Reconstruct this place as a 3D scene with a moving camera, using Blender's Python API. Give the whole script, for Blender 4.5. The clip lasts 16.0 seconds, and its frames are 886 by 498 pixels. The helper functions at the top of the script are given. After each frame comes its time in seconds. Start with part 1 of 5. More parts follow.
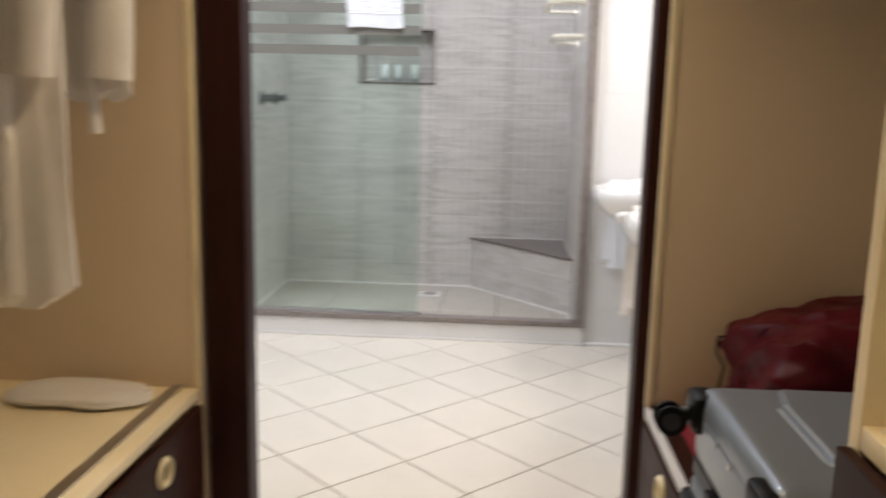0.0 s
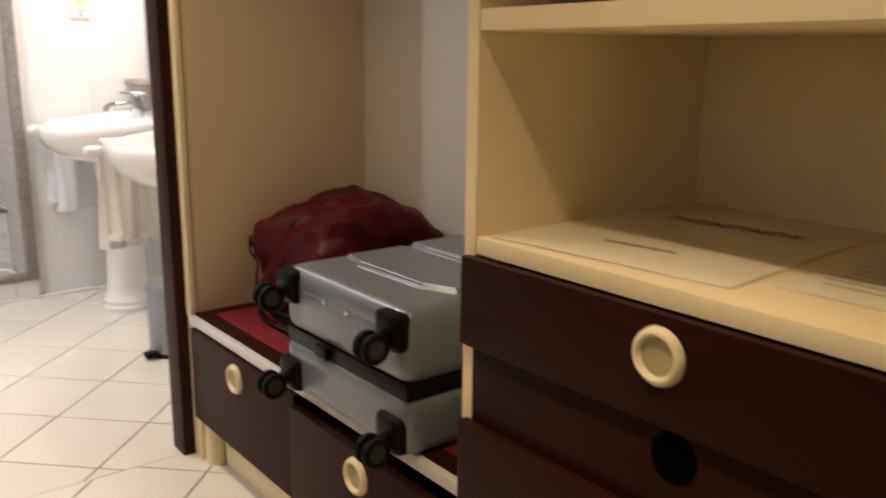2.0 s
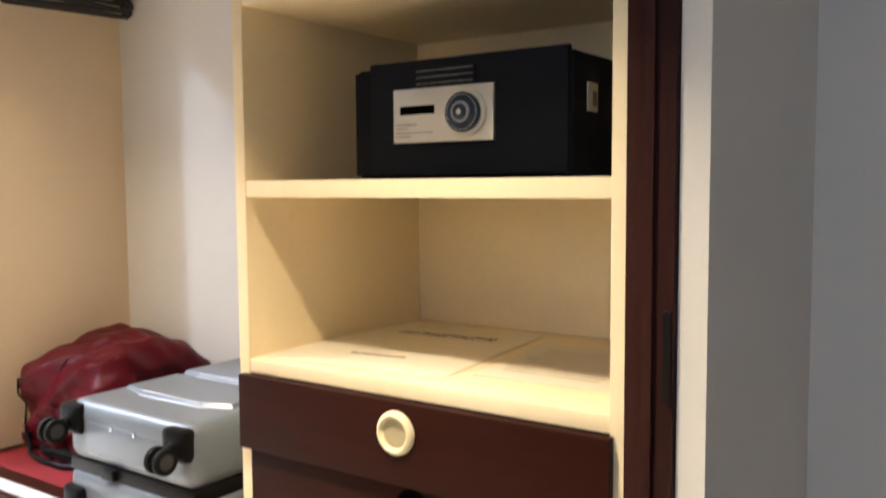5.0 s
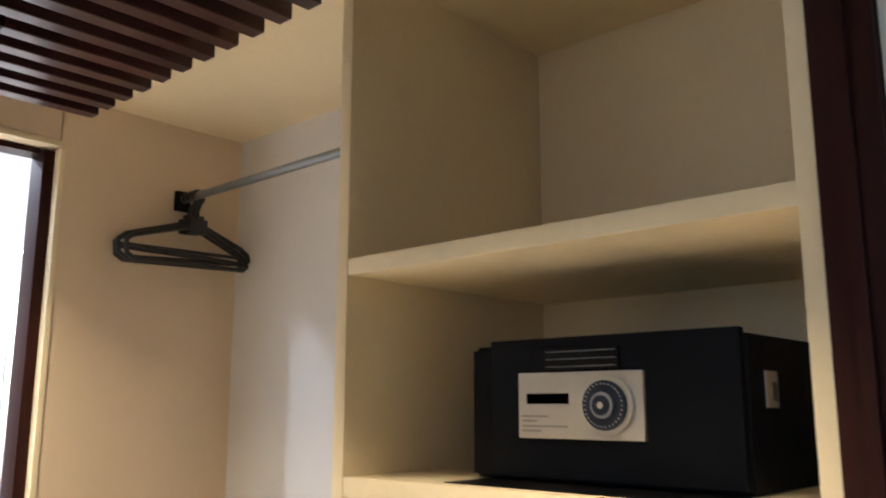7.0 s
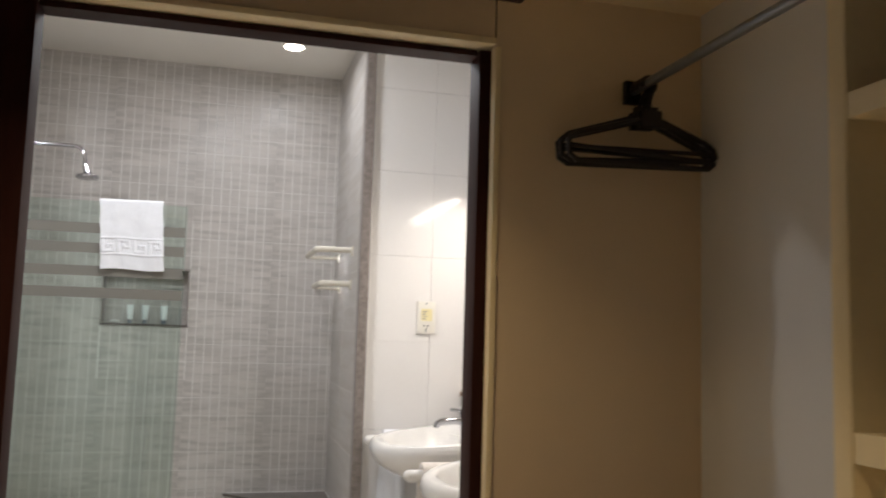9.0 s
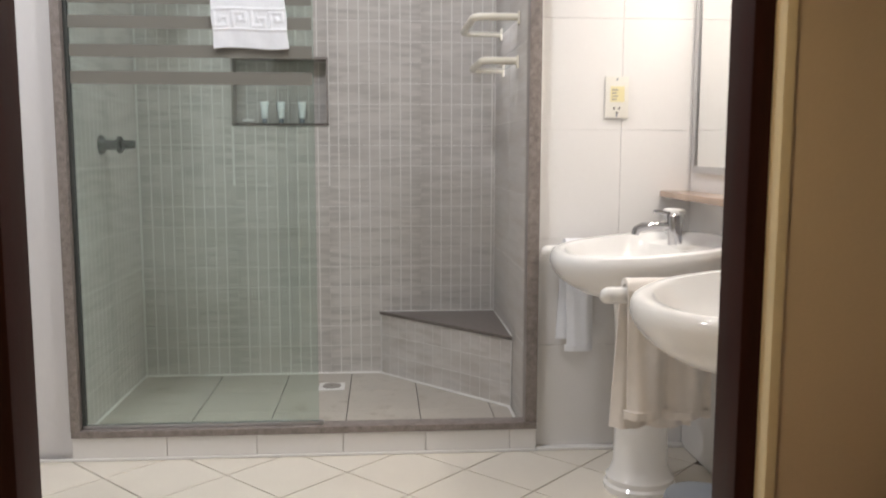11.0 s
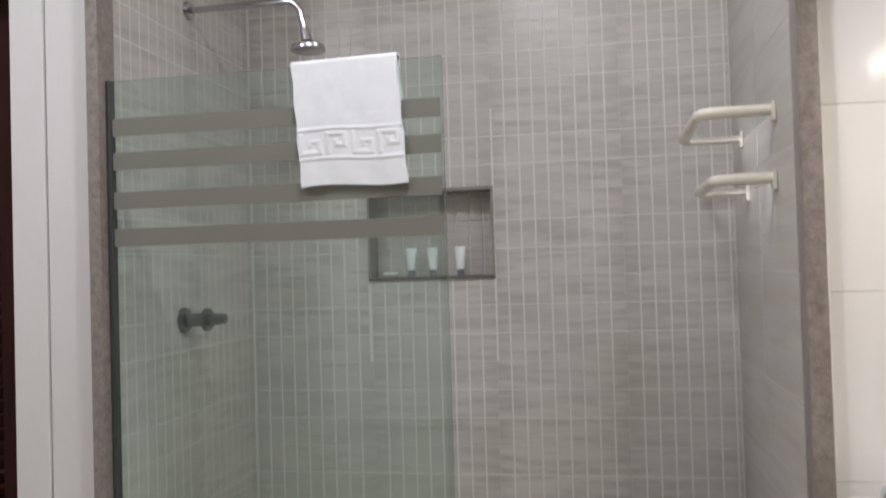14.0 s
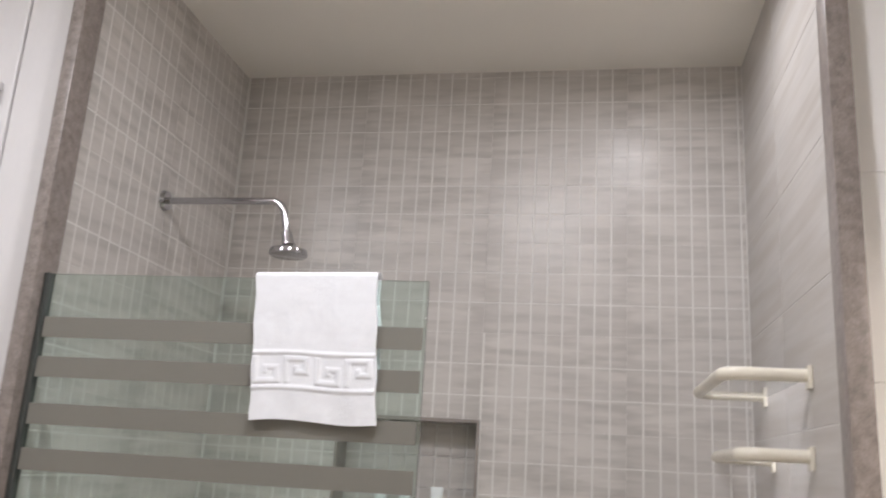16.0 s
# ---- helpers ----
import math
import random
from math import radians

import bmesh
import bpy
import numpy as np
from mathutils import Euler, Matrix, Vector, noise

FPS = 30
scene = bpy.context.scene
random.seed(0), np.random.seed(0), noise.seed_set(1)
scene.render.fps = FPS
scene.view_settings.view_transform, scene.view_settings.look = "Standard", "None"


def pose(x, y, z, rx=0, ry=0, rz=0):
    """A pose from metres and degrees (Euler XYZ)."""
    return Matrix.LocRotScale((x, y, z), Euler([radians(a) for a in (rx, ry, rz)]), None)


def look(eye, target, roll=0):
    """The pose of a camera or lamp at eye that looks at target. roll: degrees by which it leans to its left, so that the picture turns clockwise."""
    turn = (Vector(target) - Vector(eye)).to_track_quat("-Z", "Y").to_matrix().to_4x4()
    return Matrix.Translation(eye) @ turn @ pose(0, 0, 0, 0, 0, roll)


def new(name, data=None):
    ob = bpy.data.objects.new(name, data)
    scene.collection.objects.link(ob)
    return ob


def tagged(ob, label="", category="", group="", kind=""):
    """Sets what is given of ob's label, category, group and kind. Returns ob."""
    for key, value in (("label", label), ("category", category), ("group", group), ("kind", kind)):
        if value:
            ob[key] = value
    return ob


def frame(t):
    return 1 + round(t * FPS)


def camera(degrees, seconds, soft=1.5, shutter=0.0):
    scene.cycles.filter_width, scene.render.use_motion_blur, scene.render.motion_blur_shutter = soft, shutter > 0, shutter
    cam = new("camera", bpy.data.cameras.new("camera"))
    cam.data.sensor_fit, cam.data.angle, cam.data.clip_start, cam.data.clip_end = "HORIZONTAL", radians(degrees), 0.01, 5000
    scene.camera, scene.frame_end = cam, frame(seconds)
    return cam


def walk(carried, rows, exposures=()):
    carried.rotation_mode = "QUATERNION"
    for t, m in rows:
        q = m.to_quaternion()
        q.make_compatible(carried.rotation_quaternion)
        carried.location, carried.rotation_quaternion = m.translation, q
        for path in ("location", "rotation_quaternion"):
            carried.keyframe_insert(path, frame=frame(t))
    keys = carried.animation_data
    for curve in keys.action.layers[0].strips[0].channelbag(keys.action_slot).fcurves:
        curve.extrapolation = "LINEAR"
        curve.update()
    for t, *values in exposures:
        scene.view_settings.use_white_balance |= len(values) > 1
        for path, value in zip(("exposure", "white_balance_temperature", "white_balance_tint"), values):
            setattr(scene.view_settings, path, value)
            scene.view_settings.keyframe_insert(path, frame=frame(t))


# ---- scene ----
cam = camera(55.6, 16.0, soft=1.8, shutter=0.4)
PATH = [
    (0, (-0.418, -2.191, 1.248), (-0.547, -0.226, 0.898), 1.3),
    (0.5, (-0.496, -2.041, 1.239), (-0.085, -0.108, 0.935), 1.0),
    (1, (-0.615, -2.103, 1.22), (0.084, -0.248, 0.952), 1.3),
    (1.5, (-0.718, -2.181, 1.198), (0.199, -0.441, 0.838), 1.6),
    (2, (-0.866, -2.271, 1.179), (0.34, -0.739, 0.733), 0.6),
    (2.5, (-0.972, -2.37, 1.165), (0.379, -0.991, 0.641), 0.9),
    (3, (-1.076, -2.476, 1.151), (0.319, -1.178, 0.546), 0.7),
    (3.5, (-1.146, -2.52, 1.14), (0.278, -1.279, 0.482), 0.4),
    (4, (-1.235, -2.534, 1.172), (0.316, -1.395, 0.626), 0.2),
    (4.5, (-1.234, -2.536, 1.2), (0.403, -1.437, 0.867), -0.2),
    (5, (-1.158, -2.532, 1.241), (0.483, -1.4, 1.089), -0.4),
    (5.2, (-1.142, -2.527, 1.261), (0.505, -1.396, 1.173), -0.6),
    (7.3, (-0.924, -2.327, 1.37), (0.458, -0.943, 1.788), 1.1),
    (7.5, (-0.898, -2.299, 1.364), (0.398, -0.828, 1.758), 0.7),
    (8, (-0.792, -2.233, 1.351), (0.247, -0.552, 1.659), 0.4),
    (8.5, (-0.703, -2.166, 1.349), (0.035, -0.321, 1.578), 1.3),
    (9, (-0.659, -2.025, 1.344), (-0.154, -0.1, 1.544), 1.7),
    (9.5, (-0.62, -1.8, 1.356), (-0.26, 0.163, 1.494), 0.2),
    (10, (-0.604, -1.637, 1.347), (-0.337, 0.345, 1.373), -0.8),
    (10.2, (-0.581, -1.543, 1.315), (-0.352, 0.444, 1.29), -0.7),
    (12.3, (-0.568, -0.613, 1.18), (-0.579, 1.343, 0.763), -1.1),
    (12.5, (-0.537, -0.518, 1.221), (-0.598, 1.439, 0.816), -1.9),
    (13, (-0.547, -0.31, 1.271), (-0.667, 1.669, 1.011), -3.1),
    (13.5, (-0.475, -0.1, 1.321), (-0.734, 1.882, 1.231), -3.0),
    (14, (-0.454, 0.062, 1.376), (-0.825, 2.027, 1.423), -1.7),
    (14.5, (-0.508, 0.194, 1.428), (-0.906, 2.141, 1.653), -1.3),
    (15, (-0.551, 0.278, 1.463), (-0.972, 2.201, 1.816), -1.3),
    (15.5, (-0.516, 0.33, 1.48), (-0.954, 2.232, 1.916), 0.3),
    (16, (-0.476, 0.37, 1.519), (-0.835, 2.272, 2.022), 3.5),
]
EXPOSURES = [(0.0, 0.5, 6150, 10), (0.5, 0.47, 6250, 12), (1.0, 0.40, 6600, 15), (1.5, 0.46, 6950, 15), (2.0, 0.68, 6700, 13), (2.5, 0.90, 6450, 12),
             (3.0, 1.06, 6000, 10), (3.5, 1.02, 5800, 10), (4.0, 1.40, 6000, 11), (4.5, 2.12, 5750, 10), (5.2, 2.22, 5550, 9), (7.3, 1.74, 5500, 9), (7.6, 1.54, 5500, 9),
             (8.0, 0.86, 5700, 9), (8.5, 0.28, 6400, 11), (9.0, -0.03, 6500, 9), (10.2, 0.05, 6400, 8), (12.3, 0.04, 6650, 13), (13.0, -0.05, 6250, 11), (14.0, -0.14, 6400, 10), (15.0, -0.08, 6500, 11), (16.0, 0.08, 6550, 12)]
walk(cam, [(t, look(eye, target, roll)) for t, eye, target, roll in PATH], EXPOSURES)

# ---- main dimensions, in metres ----
FRONT_R, FRONT_L = 0.0, -1.235        # front planes of the two wardrobes
BACK_R, BACK_L = 0.60, -1.84         # their back walls
DOOR_H = 2.09                        # underside of the bathroom door head
Y_SH, Y_BACK = 2.12, 3.12            # front and back walls of the shower
X_SHL, X_SHR = -1.785, 0.005         # side walls of the shower
X_BR, X_BL = 0.66, -3.05             # side walls of the bathroom
CEIL_B, CEIL_C = 2.91, 2.52          # ceilings of the bathroom and the dressing corridor
ROOM_Y = -5.2                        # far wall of the bedroom behind

# ---- world and lights ----
world = bpy.data.worlds.new("world")
scene.world = world
world.use_nodes = True
wn = world.node_tree.nodes
sky = wn.new("ShaderNodeTexSky")
sky.sky_type, sky.sun_disc, sky.sun_elevation, sky.sun_rotation = "NISHITA", False, radians(35), radians(150)
world.node_tree.links.new(sky.outputs[0], wn["Background"].inputs[0])
wn["Background"].inputs[1].default_value = 0.08


def lamp(name, place, target, watts, size, colour, spread=180, size_y=0.0):
    data = bpy.data.lights.new(name, "AREA")
    data.energy, data.size, data.color, data.spread = watts, size, colour, radians(spread)
    data.shape = "RECTANGLE" if size_y else "DISK"
    if size_y:
        data.size_y = size_y
    ob = new(name, data)
    ob.matrix_world = look(place, target)
    return ob


WARM, NEUTRAL, COOL = (1.0, 0.76, 0.465), (0.945, 0.96, 1.02), (0.72, 0.84, 1.0)
LAMPS_C = [(-0.585, -0.385), (-0.62, -1.75)]
for (lx, ly), watts, beam, lean in zip(LAMPS_C, (4.4, 4.0), (122, 90), (-0.16, 0.0)):
    lamp("corridor_downlight_lamp", (lx, ly, 2.150), (lx + lean, ly, 0), watts, 0.085, WARM, beam)
lamp("shower_downlight_lamp", (-0.35, 2.43, 2.84), (-0.35, 2.43, 0), 3.6, 0.10, NEUTRAL, 180)
# first lamp inferred from a tile highlight; second added to brighten the bathroom
for lx, ly in [(-0.75, 1.45), (-2.0, 1.0)]:
    lamp("unseen_bathroom_lamp", (lx, ly, 2.89), (lx, ly, 0), 16.0, 0.16, NEUTRAL, 180)
lamp("mirror_lamp", (0.555, 1.35, 2.075), (0.30, 1.35, 0.9), 8.8, 1.1, (1.0, 0.91, 0.82), 175, 0.04)
lamp("window_daylight", (-3.07, -2.80, 1.80), (0, -2.80, 1.80), 1.9, 0.9, COOL, 180, 0.7)


# ---- materials ----
def node(m, kind, **values):
    n = m.node_tree.nodes.new(kind)
    for key, value in values.items():
        n.inputs[key].default_value = value
    return n


def material(name, colour, rough=0.5, metal=0.0, grain=8.0, vary=0.10, fine=120.0, bump=0.05, stretch=(1, 1, 1),
             island=0.0, piece=0.0, coat=0.0, spec=0.5, dirt=None, dirt_scale=3.0, dirt_from=0.55, dirt_soft=0.14, edge=0.0, width=1.0):
    """A surface with two scales of variation in tone and a fine relief."""
    m = bpy.data.materials.new(name)
    m.use_nodes = True
    link, b = m.node_tree.links.new, m.node_tree.nodes["Principled BSDF"]
    b.inputs["Roughness"].default_value, b.inputs["Metallic"].default_value = rough, metal
    b.inputs["Specular IOR Level"].default_value = spec
    b.inputs["Coat Weight"].default_value, b.inputs["Coat Roughness"].default_value = coat, 0.12
    place = node(m, "ShaderNodeTexCoord")
    scaled = node(m, "ShaderNodeMapping", Scale=stretch)
    link(place.outputs["Object"], scaled.inputs["Vector"])
    big = node(m, "ShaderNodeTexNoise", Scale=grain, Detail=5.0, Roughness=0.6)
    small = node(m, "ShaderNodeTexNoise", Scale=fine, Detail=3.0, Roughness=0.6)
    link(scaled.outputs[0], big.inputs["Vector"])
    link(scaled.outputs[0], small.inputs["Vector"])
    shift = None
    if piece:
        own = node(m, "ShaderNodeObjectInfo")
        shift = node(m, "ShaderNodeMath")
        shift.operation = "MULTIPLY"
        shift.inputs[1].default_value = 60.0
        link(own.outputs["Random"], shift.inputs[0])
        big.noise_dimensions = "4D"
        link(shift.outputs[0], big.inputs["W"])
    mixed = node(m, "ShaderNodeMath")
    mixed.operation = "ADD"
    link(big.outputs["Fac"], mixed.inputs[0])
    half = node(m, "ShaderNodeMath")
    half.operation = "MULTIPLY"
    half.inputs[1].default_value = 0.5
    link(small.outputs["Fac"], half.inputs[0])
    link(half.outputs[0], mixed.inputs[1])
    tone = mixed
    for amount, kind, out in ((island, "ShaderNodeNewGeometry", "Random Per Island"), (piece, "ShaderNodeObjectInfo", "Random")):
        if amount:
            rnd = node(m, kind)
            more = node(m, "ShaderNodeMath")
            more.operation = "MULTIPLY_ADD"
            more.inputs[1].default_value = amount
            link(rnd.outputs[out], more.inputs[0])
            link(tone.outputs[0], more.inputs[2])
            tone = more
    ramp = node(m, "ShaderNodeMapRange")
    ramp.inputs["From Min"].default_value, ramp.inputs["From Max"].default_value = 0.35, 1.15 + island + piece
    ramp.inputs["To Min"].default_value, ramp.inputs["To Max"].default_value = 1 - vary, 1 + vary
    link(tone.outputs[0], ramp.inputs["Value"])
    base = node(m, "ShaderNodeVectorMath")
    base.operation = "SCALE"
    base.inputs[0].default_value = colour
    link(ramp.outputs[0], base.inputs["Scale"])
    final = base.outputs[0]
    if dirt:
        spots = node(m, "ShaderNodeTexNoise", Scale=dirt_scale, Detail=6.0 if dirt_soft < 0.2 else 2.5, Roughness=0.7 if dirt_soft < 0.2 else 0.5)
        link(scaled.outputs[0], spots.inputs["Vector"])
        if shift:
            spots.noise_dimensions = "4D"
            link(shift.outputs[0], spots.inputs["W"])
        cut = node(m, "ShaderNodeMapRange")
        cut.inputs["From Min"].default_value, cut.inputs["From Max"].default_value = dirt_from, dirt_from + dirt_soft
        amount = spots.outputs["Fac"]
        if edge:
            # the printed bars gather towards the two ends of each tile
            split = node(m, "ShaderNodeSeparateXYZ")
            link(place.outputs["Object"], split.inputs[0])
            away = node(m, "ShaderNodeMapRange")
            away.inputs["From Max"].default_value = width
            away.inputs["To Min"].default_value, away.inputs["To Max"].default_value = -1.0, 1.0
            link(split.outputs[0], away.inputs["Value"])
            grown = node(m, "ShaderNodeMath")
            grown.operation = "POWER"
            grown.inputs[1].default_value = 4.0
            link(away.outputs[0], grown.inputs[0])
            more = node(m, "ShaderNodeMath")
            more.operation = "MULTIPLY_ADD"
            more.inputs[1].default_value = edge
            link(grown.outputs[0], more.inputs[0])
            link(amount, more.inputs[2])
            amount = more.outputs[0]
        link(amount, cut.inputs["Value"])
        blend = node(m, "ShaderNodeMix")
        blend.data_type = "RGBA"
        blend.inputs["B"].default_value = (*dirt, 1)
        link(cut.outputs[0], blend.inputs["Factor"])
        link(final, blend.inputs["A"])
        final = blend.outputs["Result"]
    link(final, b.inputs["Base Color"])
    gloss = node(m, "ShaderNodeMapRange")
    gloss.inputs["To Min"].default_value, gloss.inputs["To Max"].default_value = max(0.02, rough * 0.8), min(1, rough * 1.2)
    link(big.outputs["Fac"], gloss.inputs["Value"])
    link(gloss.outputs[0], b.inputs["Roughness"])
    if bump:
        rel = node(m, "ShaderNodeBump", Strength=bump, Distance=0.004)
        link(mixed.outputs[0], rel.inputs["Height"])
        link(rel.outputs[0], b.inputs["Normal"])
    return m


def glowing(name, colour, strength):
    m = bpy.data.materials.new(name)
    m.use_nodes = True
    b = m.node_tree.nodes["Principled BSDF"]
    b.inputs["Emission Color"].default_value, b.inputs["Emission Strength"].default_value = (*colour, 1), strength
    return m


def glassy(name, colour, rough=0.0, ior=1.45):
    m = bpy.data.materials.new(name)
    m.use_nodes = True
    b = m.node_tree.nodes["Principled BSDF"]
    b.inputs["Base Color"].default_value = (*colour, 1)
    b.inputs["Transmission Weight"].default_value, b.inputs["Roughness"].default_value, b.inputs["IOR"].default_value = 1.0, rough, ior
    return m


CREAM = material("cream_laminate", (0.88, 0.745, 0.49), 0.45, grain=3, vary=0.07, fine=60, bump=0.03)
PANEL = material("beige_painted_panel", (0.75, 0.60, 0.42), 0.6, grain=2, vary=0.07, fine=160, bump=0.05)
PLASTER = material("white_plaster", (0.74, 0.72, 0.69), 0.75, grain=2.5, vary=0.05, fine=200, bump=0.08)
WHITE_WOOD = material("white_gloss_paint", (0.72, 0.70, 0.70), 0.35, grain=3, vary=0.05, fine=70, bump=0.06, stretch=(1, 1, 0.3))
CEILING = material("ceiling_paint", (0.86, 0.825, 0.77), 0.85, grain=2, vary=0.04, fine=200, bump=0.04)
DARKWOOD = material("dark_varnished_wood", (0.030, 0.009, 0.007), 0.48, grain=6, vary=0.45, fine=90, bump=0.06, stretch=(6, 6, 0.5), spec=0.12)
SLATWOOD = material("dark_slat_wood", (0.037, 0.011, 0.012), 0.30, grain=6, vary=0.40, fine=90, bump=0.05, stretch=(0.5, 8, 8), piece=0.3, coat=0.12, spec=0.4)
DRAWERWOOD = material("brown_drawer_wood", (0.0265, 0.0070, 0.0046), 0.42, grain=5, vary=0.45, fine=130, bump=0.07, stretch=(6, 0.5, 6), piece=0.2, spec=0.07)
DRAWERBACK = material("recessed_drawer_wood", (0.024, 0.0085, 0.007), 0.5, grain=5, vary=0.35, fine=130, bump=0.05, stretch=(6, 0.5, 6), spec=0.12)
RINGPLASTIC = material("ivory_plastic", (0.78, 0.68, 0.44), 0.32, grain=20, vary=0.08, fine=200, bump=0.0)
# darker ivory for the cup inside each finger pull
RINGINNER = material("darker_ivory_plastic", (0.42, 0.36, 0.22), 0.4, grain=20, vary=0.12, fine=200, bump=0.0)
# flat black that paints the shade in holes, slots and behind drawers
VOIDSHADE = material("painted_void_shade", (0.002, 0.0015, 0.0015), 0.9, bump=0, spec=0.0)
RED_CARPET = material("red_carpet", (0.20, 0.006, 0.012), 0.95, grain=30, vary=0.25, fine=900, bump=0.5)
FLOORTILE = material("cream_floor_tile", (0.79, 0.73, 0.635), 0.16, grain=4, vary=0.07, fine=80, bump=0.015, piece=0.25)
GROUT = material("brown_grout", (0.15, 0.115, 0.085), 0.9, grain=6, vary=0.3, fine=200, bump=0.2)
BEDFLOOR = material("bedroom_floor", (0.45, 0.36, 0.26), 0.5, grain=5, vary=0.15, bump=0.03)
WHITETILE = material("white_wall_tile", (0.82, 0.80, 0.78), 0.12, grain=3, vary=0.03, fine=60, bump=0.012, piece=0.15)
TILEGROUT = material("pale_grout", (0.78, 0.76, 0.73), 0.9, grain=10, vary=0.2, bump=0.1)
MOSAIC = material("taupe_mosaic_tile", (0.602, 0.566, 0.533), 0.33, grain=3.0, vary=0.18, fine=14, bump=0.02, stretch=(1, 8, 1), island=0.12, piece=0.34, dirt=(0.468, 0.440, 0.412), dirt_scale=5.0, dirt_from=0.45, dirt_soft=0.26, edge=0.14, width=0.4665)
STREAKTILE = material("taupe_streaked_tile", (0.535, 0.505, 0.478), 0.42, grain=3.0, vary=0.22, fine=14, bump=0.03, stretch=(0.5, 6, 1), piece=0.25, dirt=(0.48, 0.442, 0.405), dirt_scale=4.0, dirt_from=0.44, dirt_soft=0.22)
SEATMOSAIC = material("taupe_seat_mosaic", (0.602, 0.566, 0.533), 0.44, grain=3.0, vary=0.22, fine=14, bump=0.03, stretch=(1, 1, 5), island=0.10, dirt=(0.505, 0.463, 0.422), dirt_scale=4.5, dirt_from=0.44, dirt_soft=0.22)
MOSAICBED = material("mosaic_joint", (0.73, 0.71, 0.68), 0.6, grain=8, vary=0.12, bump=0.05)
SHOWERFLOOR = material("grey_shower_floor_tile", (0.48, 0.44, 0.385), 0.35, grain=6, vary=0.18, fine=90, bump=0.05, piece=0.2, dirt=(0.36, 0.315, 0.26), dirt_scale=9, dirt_from=0.54)
DARKGROUT = material("dark_grout", (0.07, 0.06, 0.05), 0.9, bump=0.1)
GRANITE = material("brown_granite", (0.25, 0.213, 0.195), 0.32, grain=45, vary=0.55, fine=260, bump=0.05, dirt=(0.36, 0.32, 0.30), dirt_scale=130, dirt_from=0.60)
NICHETRIM = material("brown_niche_trim", (0.30, 0.265, 0.24), 0.4, grain=30, vary=0.3, fine=200, bump=0.03)
DARKSTONE = material("dark_seat_stone", (0.17, 0.145, 0.13), 0.34, grain=40, vary=0.5, fine=200, bump=0.03, dirt=(0.27, 0.24, 0.22), dirt_scale=110, dirt_from=0.60)
SEALMAT = material("grey_rubber_seal", (0.055, 0.06, 0.055), 0.6, bump=0.03)
SILICONE = material("white_silicone", (0.82, 0.80, 0.77), 0.45, grain=12, vary=0.08, bump=0.1)
PORCELAIN = material("white_porcelain", (0.86, 0.84, 0.81), 0.07, grain=2, vary=0.02, bump=0, coat=0.5)
CHROME = material("chrome", (0.50, 0.50, 0.52), 0.10, metal=1.0, grain=6, vary=0.04, bump=0)
ALU = material("brushed_aluminium", (0.55, 0.55, 0.56), 0.32, metal=1.0, grain=8, vary=0.10, bump=0.02, stretch=(1, 8, 8))
STEEL = material("grey_bin_steel", (0.27, 0.295, 0.33), 0.4, metal=0.3, grain=8, vary=0.08, bump=0.02)
BLACKPLASTIC = material("black_plastic", (0.005, 0.005, 0.006), 0.38, grain=20, vary=0.3, fine=250, bump=0.05, spec=0.14)
HUBMAT = material("dark_grey_hub", (0.035, 0.036, 0.04), 0.35, bump=0, spec=0.4)
RUBBER = material("black_rubber", (0.007, 0.007, 0.008), 0.6, bump=0.05, spec=0.14)
# chrome with its dark reflections put into the base colour
DIMCHROME = material("chrome_painted_dim", (0.24, 0.245, 0.25), 0.16, metal=1.0, grain=6, vary=0.08, bump=0)
TOWELMAT = material("white_terry", (0.84, 0.85, 0.88), 0.95, grain=30, vary=0.05, fine=700, bump=0.6)
OLDTOWEL = material("cream_terry", (0.84, 0.78, 0.72), 0.95, grain=20, vary=0.08, fine=700, bump=0.6)
ROBEMAT = material("white_robe_cloth", (0.80, 0.75, 0.69), 0.95, grain=12, vary=0.08, fine=500, bump=0.5)
CASEMAT = material("grey_case_shell", (0.172, 0.198, 0.238), 0.34, metal=0.25, grain=30, vary=0.08, fine=420, bump=0.05, coat=0.2)
CASEGLINT = material("case_glint_line", (0.42, 0.44, 0.48), 0.42, metal=0.1, bump=0)
BAGMAT = material("maroon_nylon", (0.075, 0.0022, 0.007), 0.46, grain=9, vary=0.45, fine=90, bump=0.18, spec=0.14)
SAFEMAT = material("black_safe_paint", (0.0030, 0.0042, 0.0075), 0.5, grain=20, vary=0.25, fine=500, bump=0.10, spec=0.14)
PLATEMAT = material("silver_safe_plate", (0.62, 0.60, 0.55), 0.30, metal=0.5, grain=20, vary=0.06, bump=0.01)
DIALMAT = material("blue_grey_dial", (0.020, 0.030, 0.055), 0.22, metal=0.3, grain=30, vary=0.2, bump=0)
PAPER = material("off_white_laundry_bag", (0.80, 0.74, 0.60), 0.5, grain=6, vary=0.07, fine=60, bump=0.15)
INK = material("dark_ink", (0.13, 0.105, 0.085), 0.7, bump=0)
PALEINK = material("pale_print", (0.58, 0.53, 0.43), 0.7, bump=0)
GREYINK = material("grey_ink", (0.35, 0.32, 0.29), 0.7, bump=0)
STICKER = material("yellow_sticker", (0.80, 0.72, 0.42), 0.5, bump=0)
SOCKETMAT = material("ivory_socket", (0.80, 0.77, 0.70), 0.35, bump=0)
CREAMRAIL = material("cream_rack_plastic", (0.80, 0.75, 0.64), 0.25, bump=0)
STRIPEMAT = material("frosted_band", (0.19, 0.18, 0.155), 0.7, grain=10, vary=0.05, bump=0.02)
